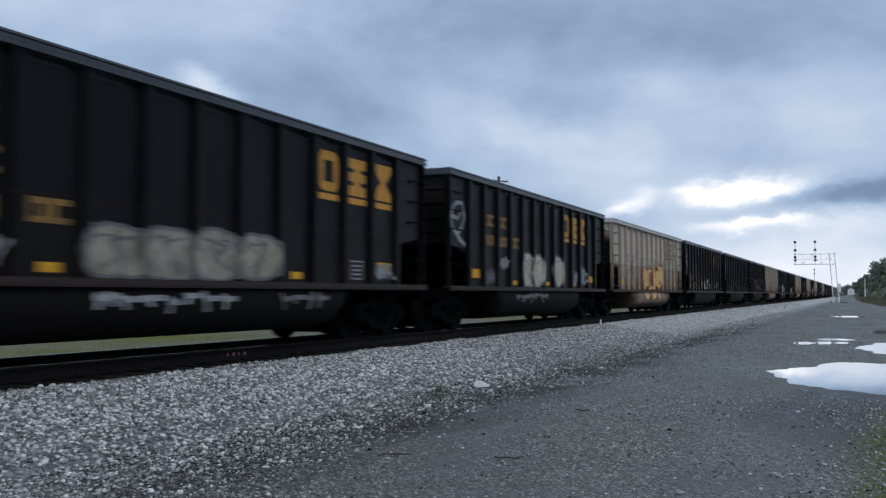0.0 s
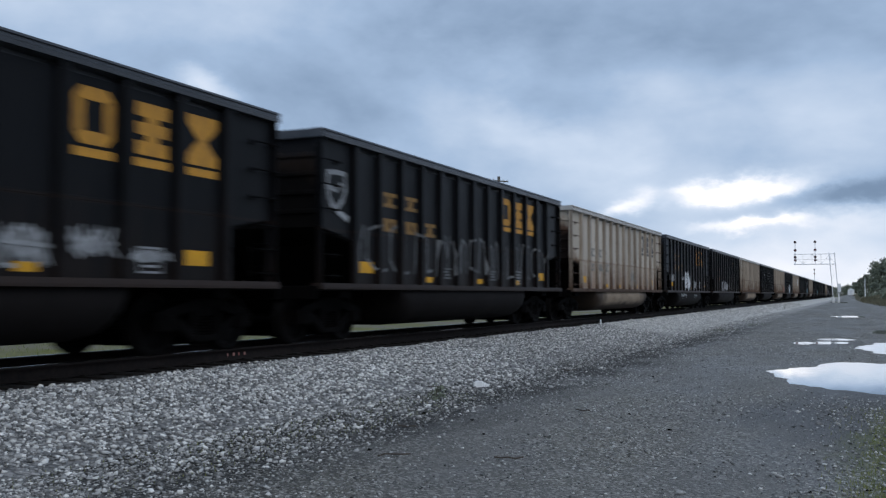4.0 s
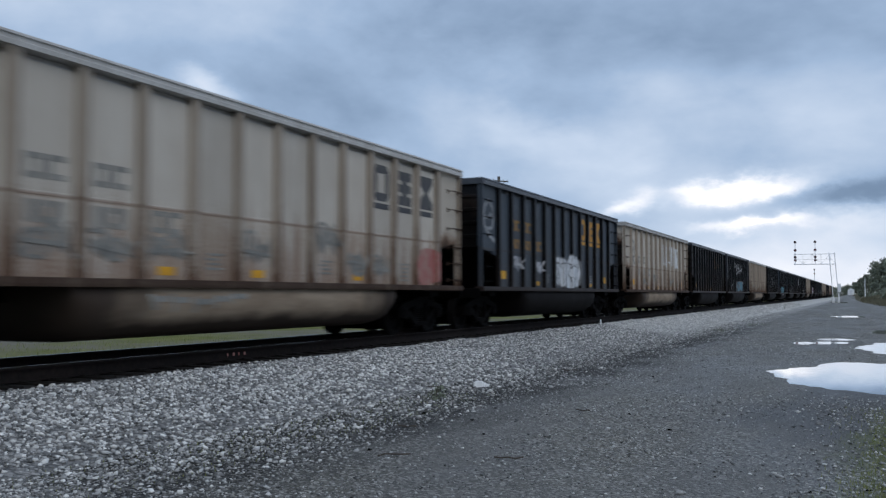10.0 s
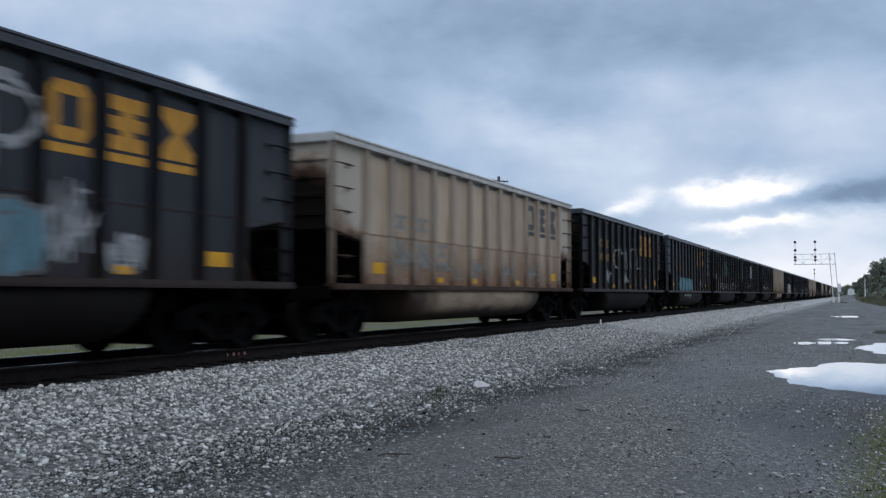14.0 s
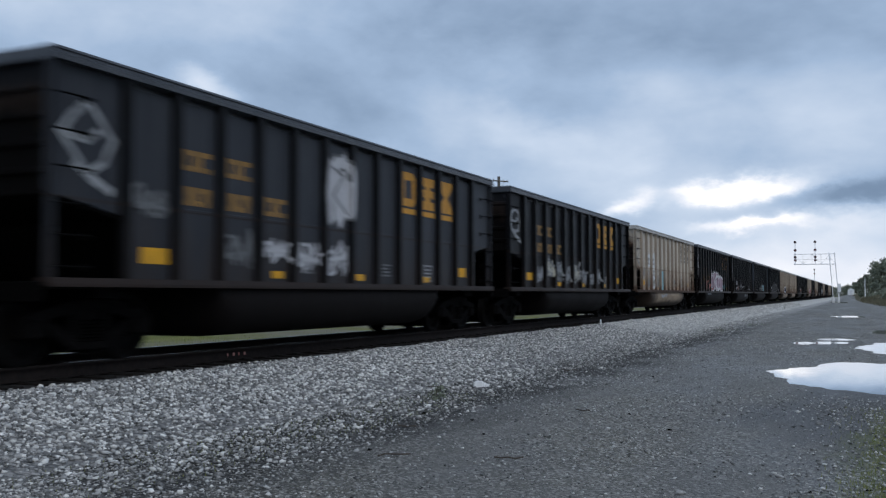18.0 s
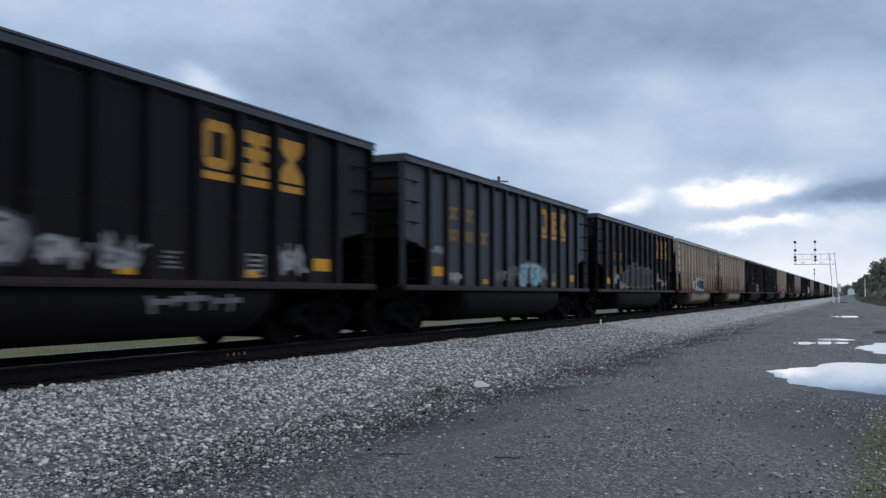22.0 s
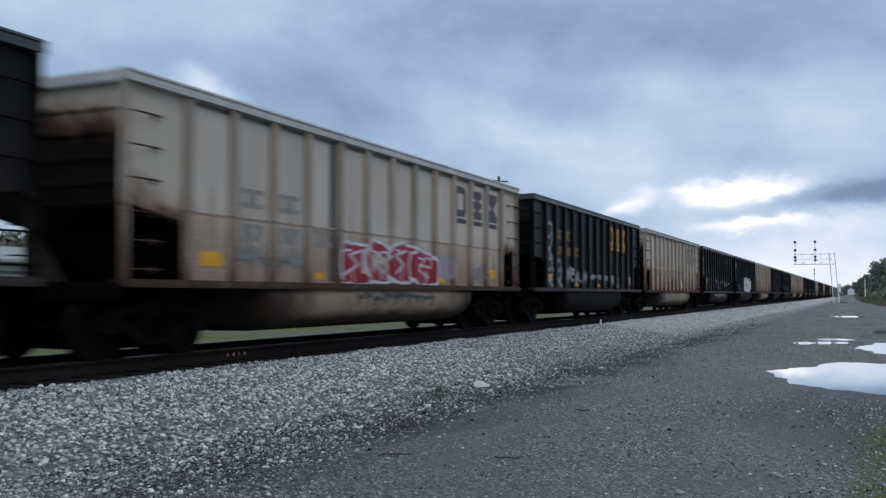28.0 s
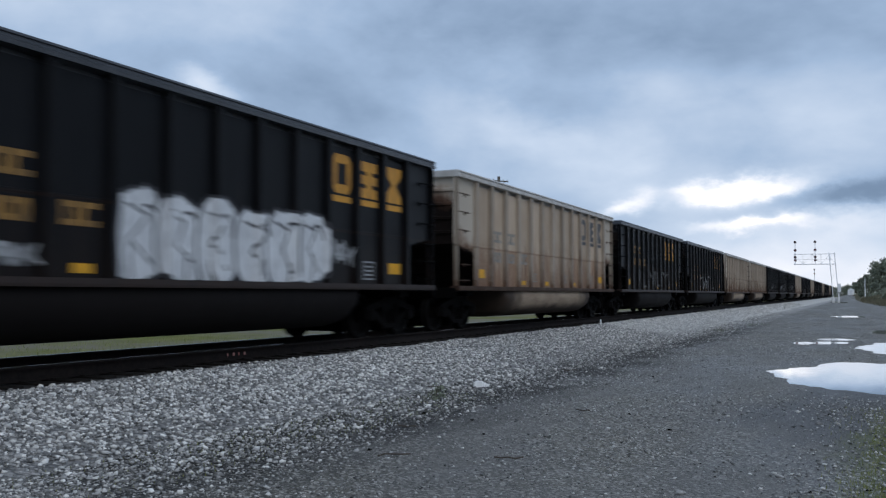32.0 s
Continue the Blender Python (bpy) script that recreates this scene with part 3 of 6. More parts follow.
def rock_shapes(rng, count, ico):
    """Unit rocks: a low icosahedron or octahedron with its corners pulled about."""
    if ico:
        g = (1 + 5 ** 0.5) / 2
        base = np.array([(-1, g, 0), (1, g, 0), (-1, -g, 0), (1, -g, 0), (0, -1, g), (0, 1, g), (0, -1, -g), (0, 1, -g), (g, 0, -1), (g, 0, 1), (-g, 0, -1), (-g, 0, 1)]) / 1.9
        tris = np.array([(0, 11, 5), (0, 5, 1), (0, 1, 7), (0, 7, 10), (0, 10, 11), (1, 5, 9), (5, 11, 4), (11, 10, 2), (10, 7, 6), (7, 1, 8),
                         (3, 9, 4), (3, 4, 2), (3, 2, 6), (3, 6, 8), (3, 8, 9), (4, 9, 5), (2, 4, 11), (6, 2, 10), (8, 6, 7), (9, 8, 1)])
    else:
        base = np.array([(1, 0, 0), (-1, 0, 0), (0, 1, 0), (0, -1, 0), (0, 0, 1), (0, 0, -1)], float)
        tris = np.array([(0, 2, 4), (2, 1, 4), (1, 3, 4), (3, 0, 4), (2, 0, 5), (1, 2, 5), (3, 1, 5), (0, 3, 5)])
    v = base[None] * (1 + rng.uniform(-0.42, 0.36, (count, len(base), 1))) + rng.uniform(-0.22, 0.22, (count, len(base), 3))
    v *= rng.uniform(0.65, 1.25, (count, 1, 3))
    q = rng.normal(size=(count, 4))
    q /= np.linalg.norm(q, axis=1)[:, None]
    w, x, y, z = q.T
    r = np.stack([1 - 2 * (y * y + z * z), 2 * (x * y - z * w), 2 * (x * z + y * w), 2 * (x * y + z * w), 1 - 2 * (x * x + z * z), 2 * (y * z - x * w),
                  2 * (x * z - y * w), 2 * (y * z + x * w), 1 - 2 * (x * x + y * y)], 1).reshape(-1, 3, 3)
    return np.einsum("nij,nkj->nki", r, v), tris


def scatter(name, places, sizes, mat, label, category, ico=True, flat=1.0, seed=1):
    rng = np.random.default_rng(seed)
    v, tris = rock_shapes(rng, len(places), ico)
    v[:, :, 2] *= flat
    v = v * sizes[:, None, None] + places[:, None, :]
    f = (tris[None] + (np.arange(len(places)) * v.shape[1])[:, None, None]).reshape(-1, 3)
    ob = new(name, raw_mesh(name, v.reshape(-1, 3), f, mat))
    return tagged(ob, label, category, kind="stuff")


def build_stones():
    rng = np.random.default_rng(7)
    pts, sizes = [], []
    # near or far, y0, y1, stones per square metre, mean radius
    for far, y0, y1, many, size in ((0, 3.0, 11.0, 1060, 0.0242), (0, 11.0, 19.0, 980, 0.0245), (1, 19.0, 34.0, 760, 0.0262), (2, 34.0, 50.0, 420, 0.031), (2, 50.0, 80.0, 110, 0.040), (2, 80.0, 135.0, 25, 0.05)):
        n = int((y1 - y0) * 4.6 * many)
        x = rng.uniform(TRACK_X + 1.42, TRACK_X + 6.0, n)
        y = rng.uniform(y0, y1, n)
        # thinning out over the toe of the slope, with tongues of stone into the lane
        tongue = np.array([0.55 * lumpy(0.0, b, 0.35) + 0.35 * lumpy(a * 2, b * 2, 0.8, 3.0) for a, b in zip(x, y)])
        toe = TRACK_X + 3.75 + tongue
        keep = rng.uniform(0, 1, n) < 1 / (1 + np.exp((x - toe + 0.40) / 0.50))
        keep &= y > 0.74 * -x
        x, y = x[keep], y[keep]
        r = size * np.clip(np.exp(rng.normal(0, 0.24, len(x))), 0.5, 1.45)
        z = np.array([max(ballast_height(a), 0.012) + (0.035 * lumpy((a - TRACK_X) * 3, b, 0.7) if ballast_height(a) > 0.02 else 0) for a, b in zip(x, y)])
        pts.append((far, np.stack([x, y, z + r * rng.uniform(-0.1, 0.55, len(x))], 1), r))
    for far in (0, 1, 2):
        p, r = np.concatenate([q[1] for q in pts if q[0] == far]), np.concatenate([q[2] for q in pts if q[0] == far])
        scatter("ballast_stones", p, r, HAZED_STONE if far == 2 else STONE_MAT, "pale grey crushed stones heaped beside the rails", "ballast", ico=far == 0, flat=0.66, seed=1 + far)
    # larger loose stones by the grass, and dark scraps of bark and coal over the lane
    n = 1900
    x, y = rng.uniform(-1.5, 1.9, n), rng.uniform(6.3, 13.5, n)
    keep = rng.uniform(0, 1, n) < np.clip((x + 1.3 - 0.08 * (y - 6.3)) / 1.9, 0.05, 1)
    x, y = x[keep], y[keep]
    r = 0.0150 * np.exp(rng.normal(0, 0.38, len(x)))
    scatter("loose_stones", np.stack([x, y, 0.016 + r * 0.15], 1), r, PEBBLE_MAT, "scattered pale stones by the grassy edge", "stones", ico=True, flat=0.55, seed=5)
    n = 420
    x, y = rng.uniform(-6.8, 1.8, n), rng.uniform(6.0, 24.0, n)
    x[:200] = rng.normal(-5.9, 0.45, 200)
    dry = np.array([off_water(a, b, 0.1) > 0 for a, b in zip(x, y)])
    x, y, n = x[dry], y[dry], int(dry.sum())
    r = 0.012 * np.exp(rng.normal(0, 0.45, n))
    scatter("dark_debris", np.stack([x, y, 0.02 + r * 0.1], 1), r, GRIME, "small dark scraps of coal and bark on the lane", "debris", ico=False, flat=0.45, seed=6)
    # loose grit on the lane
    n = 300000
    y = 5.0 + 75.0 * rng.uniform(0, 1, n) ** 2.0
    x = rng.uniform(-6.6, 2.4, n)
    near = 0.26 * np.exp(-np.maximum(x + 4.9, 0) / 1.1) + 0.26 + 0.2 * (x > -0.6)
    patch = np.array([0.55 + 1.1 * lumpy(a, b * 0.5, 0.7, 8.0) for a, b in zip(x, y)])
    wet = np.array([min(((a - p[0]) / p[2]) ** 2 + ((b - p[1]) / p[3]) ** 2 for p in PUDDLES[:8]) > 1.25 for a, b in zip(x, y)])
    near = near * (y > 0.74 * -x)
    keep = (rng.uniform(0, 1, n) < near * np.where(x > -5.2, np.clip(patch, 0.1, 1.3), 1.0)) & wet
    x, y = x[keep], y[keep]
    r = (0.0105 + 0.004 * np.clip((-4.2 - x) / 1.0, 0, 1)) * np.exp(rng.normal(0, 0.36, len(x)))
    scatter("lane_grit", np.stack([x, y, 0.014 + r * 0.3], 1), r, PEBBLE_MAT, "small loose stones strewn over the lane", "gravel", ico=False, flat=0.6, seed=3)


build_stones()

WATER = surface("puddle_water", lambda t, co: ((0.74, 0.735, 0.74),), 0.02, 0.75)


def puddle(x, y, wide, long, seed, rough=0.16):
    bm = bmesh.new()
    ring = []
    for k in range(180):
        a = k * math.tau / 180
        r = 1 + rough * noise.noise(Vector((math.cos(a) * 1.6, math.sin(a) * 1.6, seed))) * 2 + rough * 0.6 * noise.noise(Vector((math.cos(a) * 6, math.sin(a) * 6, seed + 5))) + 0.028 * noise.noise(Vector((math.cos(a) * 19, math.sin(a) * 19, seed + 9)))
        ring.append(bm.verts.new((x + wide * r * math.cos(a), y + long * r * math.sin(a), 0.0145)))
    bm.faces.new(ring)
    ob = new("puddle", as_mesh("puddle", bm, WATER))
    tagged(ob, "still rain puddle mirroring the pale sky on the lane", "puddle", "puddles on the lane", "structure")


for spec in PUDDLES:
    puddle(*spec)


# ---------------------------------------------------------------- track
def build_track():
    track = tagged(new("railway_track"), "steel rails on dark creosoted sleepers, bright running surfaces", "track", kind="structure")
    outline = [(-0.075, -0.19), (0.075, -0.19), (0.075, -0.175), (0.012, -0.155), (0.012, -0.05), (0.037, -0.04), (0.037, -0.012), (0.028, -0.002),
               (-0.028, -0.002), (-0.037, -0.012), (-0.037, -0.04), (-0.012, -0.05), (-0.012, -0.155), (-0.075, -0.175)]
    ss = steps((-60, BEND_Y, 20), (BEND_Y, 1100, 15))
    for side in (-0.755, 0.755):
        verts, faces = [], []
        for s in ss:
            cx, cy, a = along(s)
            for u, v in outline:
                verts.append((cx + (side + u) * math.cos(a), cy + (side + u) * math.sin(a), RAIL_Z + v))
        n = len(outline)
        for j in range(len(ss) - 1):
            faces += [(j * n + i, j * n + (i + 1) % n, (j + 1) * n + (i + 1) % n, (j + 1) * n + i) for i in range(n)]
        me = raw_mesh("rail", verts, faces, RAIL_SIDE, RAIL_TOP)
        for k, p in enumerate(me.polygons):
            p.material_index = 1 if k % n in (7, 8) else 0
        part("rail", me, None, track, "long welded rail with a shiny top")
    MARK_Y = 12.62
    web = TRACK_X + 0.755 + 0.012
    marks = boxes(*((web, web + 0.004, MARK_Y + k * 0.15, MARK_Y + 0.03 + k * 0.15 + 0.02 * (k % 2), RAIL_Z - 0.125, RAIL_Z - 0.075) for k in range(4)))
    tagged(part("chalk_mark", marks, INK["dullred"], track, "worn pinkish chalk marks on the rail"), kind="stuff")
    bm = bmesh.new()
    box(bm, -1.3, 1.3, -0.115, 0.115, 0.25, 0.424, bevel=0.012)
    for side in (-0.755, 0.755):
        box(bm, side - 0.18, side + 0.18, -0.09, 0.09, 0.424, 0.437)
    me = as_mesh("sleeper", bm, TIMBER)
    rng = random.Random(4)
    for k in range(150):
        ob = part("sleeper", me, None, track)
        ob.location = (TRACK_X + rng.uniform(-0.03, 0.03), -12 + k * 0.5 + rng.uniform(-0.02, 0.02), 0)
        ob.rotation_euler = (0, 0, rng.uniform(-0.02, 0.02))


build_track()


# ---------------------------------------------------------------- coal cars
SIZES = {                # half length of the rim, and where the thirteen posts stand
    "long": (7.69, [-6.39 + 1.065 * k for k in range(13)]),
    "short": (7.285, [-5.97 + 0.995 * k for k in range(13)]),
}
FACE = 1.46              # outer face of the side sheets
POST = 1.56              # outer face of the posts
SIZE_OF = {}             # car object's name: its size


TUB = ((1.43, 1.06), (1.505, 0.97), (1.545, 0.86), (1.55, 0.74), (1.51, 0.60), (1.41, 0.46), (1.24, 0.35), (1.0, 0.29), (0.7, 0.265), (0.0, 0.26))   # half section: out, up


def tub_x(z):
    """How far out the tub's side lies at the height z."""
    return float(np.interp(z, [v for u, v in TUB[5::-1]], [u for u, v in TUB[5::-1]]))


def bay(k, size):
    """The clear stretch of side sheet in bay k, 0 at the leading end to 13 at the trailing end."""
    half, posts = SIZES[size]
    return (-half if k == 0 else posts[k - 1]) + 0.075, (half if k == 13 else posts[k]) - 0.075


def make_wheelset_mesh():
    bm = bmesh.new()
    for s in (-1, 1):
        prof = [(s * 0.69, 0.08), (s * 0.69, 0.30), (s * 0.655, 0.39), (s * 0.665, 0.478), (s * 0.69, 0.484), (s * 0.705, 0.46), (s * 0.815, 0.452), (s * 0.82, 0.39), (s * 0.74, 0.33), (s * 0.76, 0.16), (s * 0.83, 0.14), (s * 0.83, 0.08)]
        lathe(bm, prof, sides=32)
    rod(bm, (-1.05, 0, 0), (1.05, 0, 0), 0.08, 12)
    for s in (-1, 1):
        for k in range(3):
            a = k * math.tau / 3
            rod(bm, (s * 0.99, 0.05 * math.cos(a), 0.05 * math.sin(a)), (s * 1.065, 0.05 * math.cos(a), 0.05 * math.sin(a)), 0.016, 6)
    return as_mesh("wheelset", bm, TREAD)


def make_side_frame_mesh():
    """Cast three-piece side frame with its spring window, drawn in the y-z plane."""
    bm = bmesh.new()
    x0, x1 = 0.93, 1.07
    for s in (-1, 1):
        prism(bm, [(s * 1.12, 0.36), (s * 1.12, 0.60), (s * 0.98, 0.66), (s * 0.30, 0.80), (s * 0.30, 0.66), (s * 0.74, 0.56), (s * 0.78, 0.36)], "x", x0, x1)
        prism(bm, [(s * 0.74, 0.56), (s * 0.66, 0.40), (s * 0.32, 0.20), (s * 0.32, 0.34), (s * 0.56, 0.50)], "x", x0, x1)
        box(bm, x0, x1, min(s * 0.24, s * 0.34), max(s * 0.24, s * 0.34), 0.20, 0.80)
        box(bm, 0.95, 1.12, s * 0.89 - 0.12, s * 0.89 + 0.12, 0.34, 0.58, bevel=0.03)
    box(bm, x0, x1, -0.34, 0.34, 0.70, 0.82)
    box(bm, x0, x1, -0.34, 0.34, 0.18, 0.27)
    for y in (-0.15, 0.0, 0.15):
        for k in range(6):
            lathe(bm, [(0.28 + k * 0.045, 0.05), (0.285 + k * 0.045, 0.065), (0.305 + k * 0.045, 0.065), (0.31 + k * 0.045, 0.05)], (1.0, y, 0), "z", 10)
    box(bm, 0.90, 1.04, -0.22, 0.22, 0.56, 0.70)
    return as_mesh("side_frame", bm, IRON)


def shared_car_meshes(size):
    """Meshes that every car of a size uses, before they are painted."""
    HALF, POST_Y = SIZES[size]
    out = {}
    y0, y1 = bay(5, size)
    w = (y1 - y0) / 2 + 0.078
    out["side_panel"] = prism(bmesh.new(), [(FACE - 0.03, 1.06), (FACE, 1.06), (FACE, 2.055), (FACE + 0.005, 2.06), (FACE + 0.005, 2.10), (FACE, 2.105), (FACE, 3.615), (FACE - 0.03, 3.615)], "y", -w, w)
    for k, name in ((0, "front_panel"), (13, "rear_panel")):
        y0, y1 = bay(k, size)
        y0, y1 = y0 - 0.073, y1 + 0.073
        ol = [(y0, 2.12), (y1, 1.90), (y1, 3.72), (y0, 3.72)] if k == 0 else [(y0, 1.90), (y1, 2.12), (y1, 3.72), (y0, 3.72)]
        out[name] = prism(bmesh.new(), ol, "x", FACE - 0.03, FACE)
    bm = bmesh.new()
    prism(bm, [(FACE, -0.085), (POST - 0.02, -0.075), (POST, -0.055), (POST, 0.055), (POST - 0.02, 0.075), (FACE, 0.085)], "z", 1.09, 3.705)
    out["side_post"] = bm
    last = POST_Y[-1] + 0.075
    plan = [(0.03 - FACE, -last), (-FACE, -last)]
    for y in POST_Y:
        plan += [(-FACE, max(y - 0.085, 0.001 - last)), (-POST, y - 0.06), (-POST, y + 0.06), (-FACE, min(y + 0.085, last - 0.001))]
    plan += [(-FACE, last), (0.03 - FACE, last)]
    out["far_side"] = prism(bmesh.new(), plan, "z", 1.06, 3.70)
    bm = bmesh.new()
    for s in (-1, 1):
        prism(bm, [(s * 1.36, 3.70), (s * 1.585, 3.70), (s * 1.590, 3.755), (s * 1.572, 3.768), (s * 1.572, 3.812), (s * 1.596, 3.822), (s * 1.590, 3.852), (s * 1.575, 3.86), (s * 1.36, 3.86)], "y", -HALF, HALF)
        a, b = sorted((s * 1.33, s * 1.37))
        box(bm, a, b, -HALF + 0.1, HALF - 0.1, 3.56, 3.74)
        a, b = sorted((s * 1.33, s * 1.432))
        box(bm, a, b, -HALF + 0.1, HALF - 0.1, 3.54, 3.60)
        a, b = sorted((s * (HALF - 0.20), s * HALF))
        box(bm, -1.36, 1.36, a, b, 3.70, 3.855)
    out["top_rim"] = bm
    bm = bmesh.new()
    prism(bm, [(1.36, 0.98), (1.60, 0.98), (1.60, 1.02), (1.585, 1.09), (1.36, 1.09)], "y", -HALF, HALF)
    out["side_sill"] = bm
    bm = bmesh.new()
    profile = [(HALF - 0.13, 2.10), (HALF - 0.10, 2.10)]
    for z in (2.38, 2.72, 3.06, 3.40):
        profile += [(HALF - 0.10, z - 0.045), (HALF - 0.055, z - 0.03), (HALF - 0.055, z + 0.03), (HALF - 0.10, z + 0.045)]
    profile += [(HALF - 0.10, 3.72), (HALF - 0.13, 3.72)]
    out["end_wall"] = prism(bm, profile, "x", -1.44, 1.44)
    out["slope_sheet"] = prism(bmesh.new(), [(HALF - 0.09, 2.14), (HALF - 0.09, 2.095), (HALF - 1.36, 1.84), (HALF - 2.0, 1.02), (HALF - 2.05, 1.05), (HALF - 1.40, 1.89)], "x", -1.43, 1.43)
    bm = bmesh.new()
    section = list(TUB)
    if size == "short":
        section = [(u, v - 0.04 * (1.06 - v) / 0.8) for u, v in section]
    section = section + [(-u, v) for u, v in section[-2::-1]]
    loops = []
    e = HALF - 3.3
    for y, k in ((-e, 0.0), (0.03 - e, 0.35), (0.13 - e, 0.72), (0.3 - e, 0.93), (0.55 - e, 1.0), (e - 0.55, 1.0), (e - 0.3, 0.93), (e - 0.13, 0.72), (e - 0.03, 0.35), (e, 0.0)):
        loops.append([bm.verts.new((u * (0.93 + 0.07 * k), y, 1.06 - (1.06 - v) * (0.15 + 0.85 * k))) for u, v in section])
    for a, b in zip(loops, loops[1:]):
        for i in range(len(section) - 1):
            bm.faces.new((a[i], a[i + 1], b[i + 1], b[i]))
    bm.faces.new(loops[0])
    bm.faces.new(loops[-1][::-1])
    bmesh.ops.recalc_face_normals(bm, faces=bm.faces[:])
    out["belly_tub"] = bm
    bm = bmesh.new()
    for s in (-1, 1):
        a, b = sorted((s * (e - 0.1), s * (HALF - 2.0)))
        box(bm, -1.40, 1.40, a, b, 1.0, 1.05)
    box(bm, -0.35, 0.35, -HALF, HALF, 0.78, 1.0)
    for y in (1.18 - HALF, HALF - 1.18):
        box(bm, -1.38, 1.38, y - 0.22, y + 0.22, 0.84, 1.0)
    out["centre_sill"] = bm
    bm = bmesh.new()
    box(bm, -1.52, 1.52, HALF - 2.0, HALF + 0.08, 0.955, 1.0, bevel=0.008)
    box(bm, -1.52, 1.52, HALF + 0.03, HALF + 0.10, 0.80, 1.04, bevel=0.01)
    out["end_platform"] = bm
    bm = bmesh.new()
    prism(bm, [(1.43, HALF - 0.03), (1.555, HALF - 0.03), (1.555, HALF - 0.05), (1.46, HALF - 0.05), (1.46, HALF - 0.17), (1.43, HALF - 0.17)], "z", 1.04, 3.705)
    out["corner_post"] = bm
    bm = bmesh.new()
    rod(bm, (1.60, -0.27, 0), (1.60, 0.27, 0), 0.014, 6)
    for y in (-0.27, 0.27):
        rod(bm, (FACE - 0.02, y, 0), (1.60, y, 0), 0.012, 6)
        box(bm, FACE - 0.004, FACE + 0.012, y - 0.035, y + 0.035, -0.045, 0.045)
    out["grab_iron"] = bm
    bm = bmesh.new()
    for z in (1.35, 1.72, 2.09, 2.46, 2.83, 3.20):
        rod(bm, (1.42, HALF + 0.05, z), (0.95, HALF + 0.05, z), 0.012, 6)
    for x in (1.42, 0.95):
        rod(bm, (x, HALF + 0.05, 1.04), (x, HALF + 0.05, 3.55), 0.016, 6)
        rod(bm, (x, HALF + 0.05, 3.3), (x, HALF - 0.12, 3.3), 0.012, 6)
    out["end_ladder"] = bm
    bm = bmesh.new()
    box(bm, -0.13, 0.13, HALF - 0.4, HALF + 0.44, 0.78, 0.98, bevel=0.03)
    prism(bm, [(-0.16, HALF + 0.40), (0.17, HALF + 0.40), (0.22, HALF + 0.56), (0.10, HALF + 0.672), (-0.05, HALF + 0.65), (-0.12, HALF + 0.672), (-0.2, HALF + 0.55)], "z", 0.72, 1.02)
    out["coupler"] = bm
    bm = bmesh.new()
    rod(bm, (0.45, HALF + 0.02, 0.84), (0.35, HALF + 0.5, 0.52), 0.03, 8)
    rod(bm, (0.35, HALF + 0.5, 0.52), (0.25, HALF + 0.67, 0.5), 0.03, 8)
    out["air_hose"] = bm
    bm = bmesh.new()
    lathe(bm, [(-0.42, 0.05), (-0.38, 0.15), (0.38, 0.15), (0.42, 0.05)], (-0.35, HALF - 1.7, 1.15), "x", 16)
    box(bm, 0.15, 0.5, HALF - 1.8, HALF - 1.55, 1.0, 1.25, bevel=0.02)
    out["air_tank"] = bm
    bm = bmesh.new()
    lathe(bm, [(-0.03, 0.30), (-0.03, 0.33), (0.03, 0.33), (0.03, 0.30)], (-0.95, HALF + 0.12, 2.55), "y", 20)
    out["brake_wheel"] = bm
    return out


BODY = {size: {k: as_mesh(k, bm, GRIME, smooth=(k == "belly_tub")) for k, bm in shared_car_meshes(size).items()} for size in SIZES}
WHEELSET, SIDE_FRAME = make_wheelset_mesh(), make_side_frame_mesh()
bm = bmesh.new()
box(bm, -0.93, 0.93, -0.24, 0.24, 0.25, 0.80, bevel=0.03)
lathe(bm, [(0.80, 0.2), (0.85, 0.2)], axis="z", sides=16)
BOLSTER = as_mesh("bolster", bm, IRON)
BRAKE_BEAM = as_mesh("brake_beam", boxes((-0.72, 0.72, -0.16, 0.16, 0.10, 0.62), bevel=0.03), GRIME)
WHEELSETS = []


def painted(mesh, mat):
    me = mesh.copy()
    me.materials.clear()
    me.materials.append(mat)
    return me


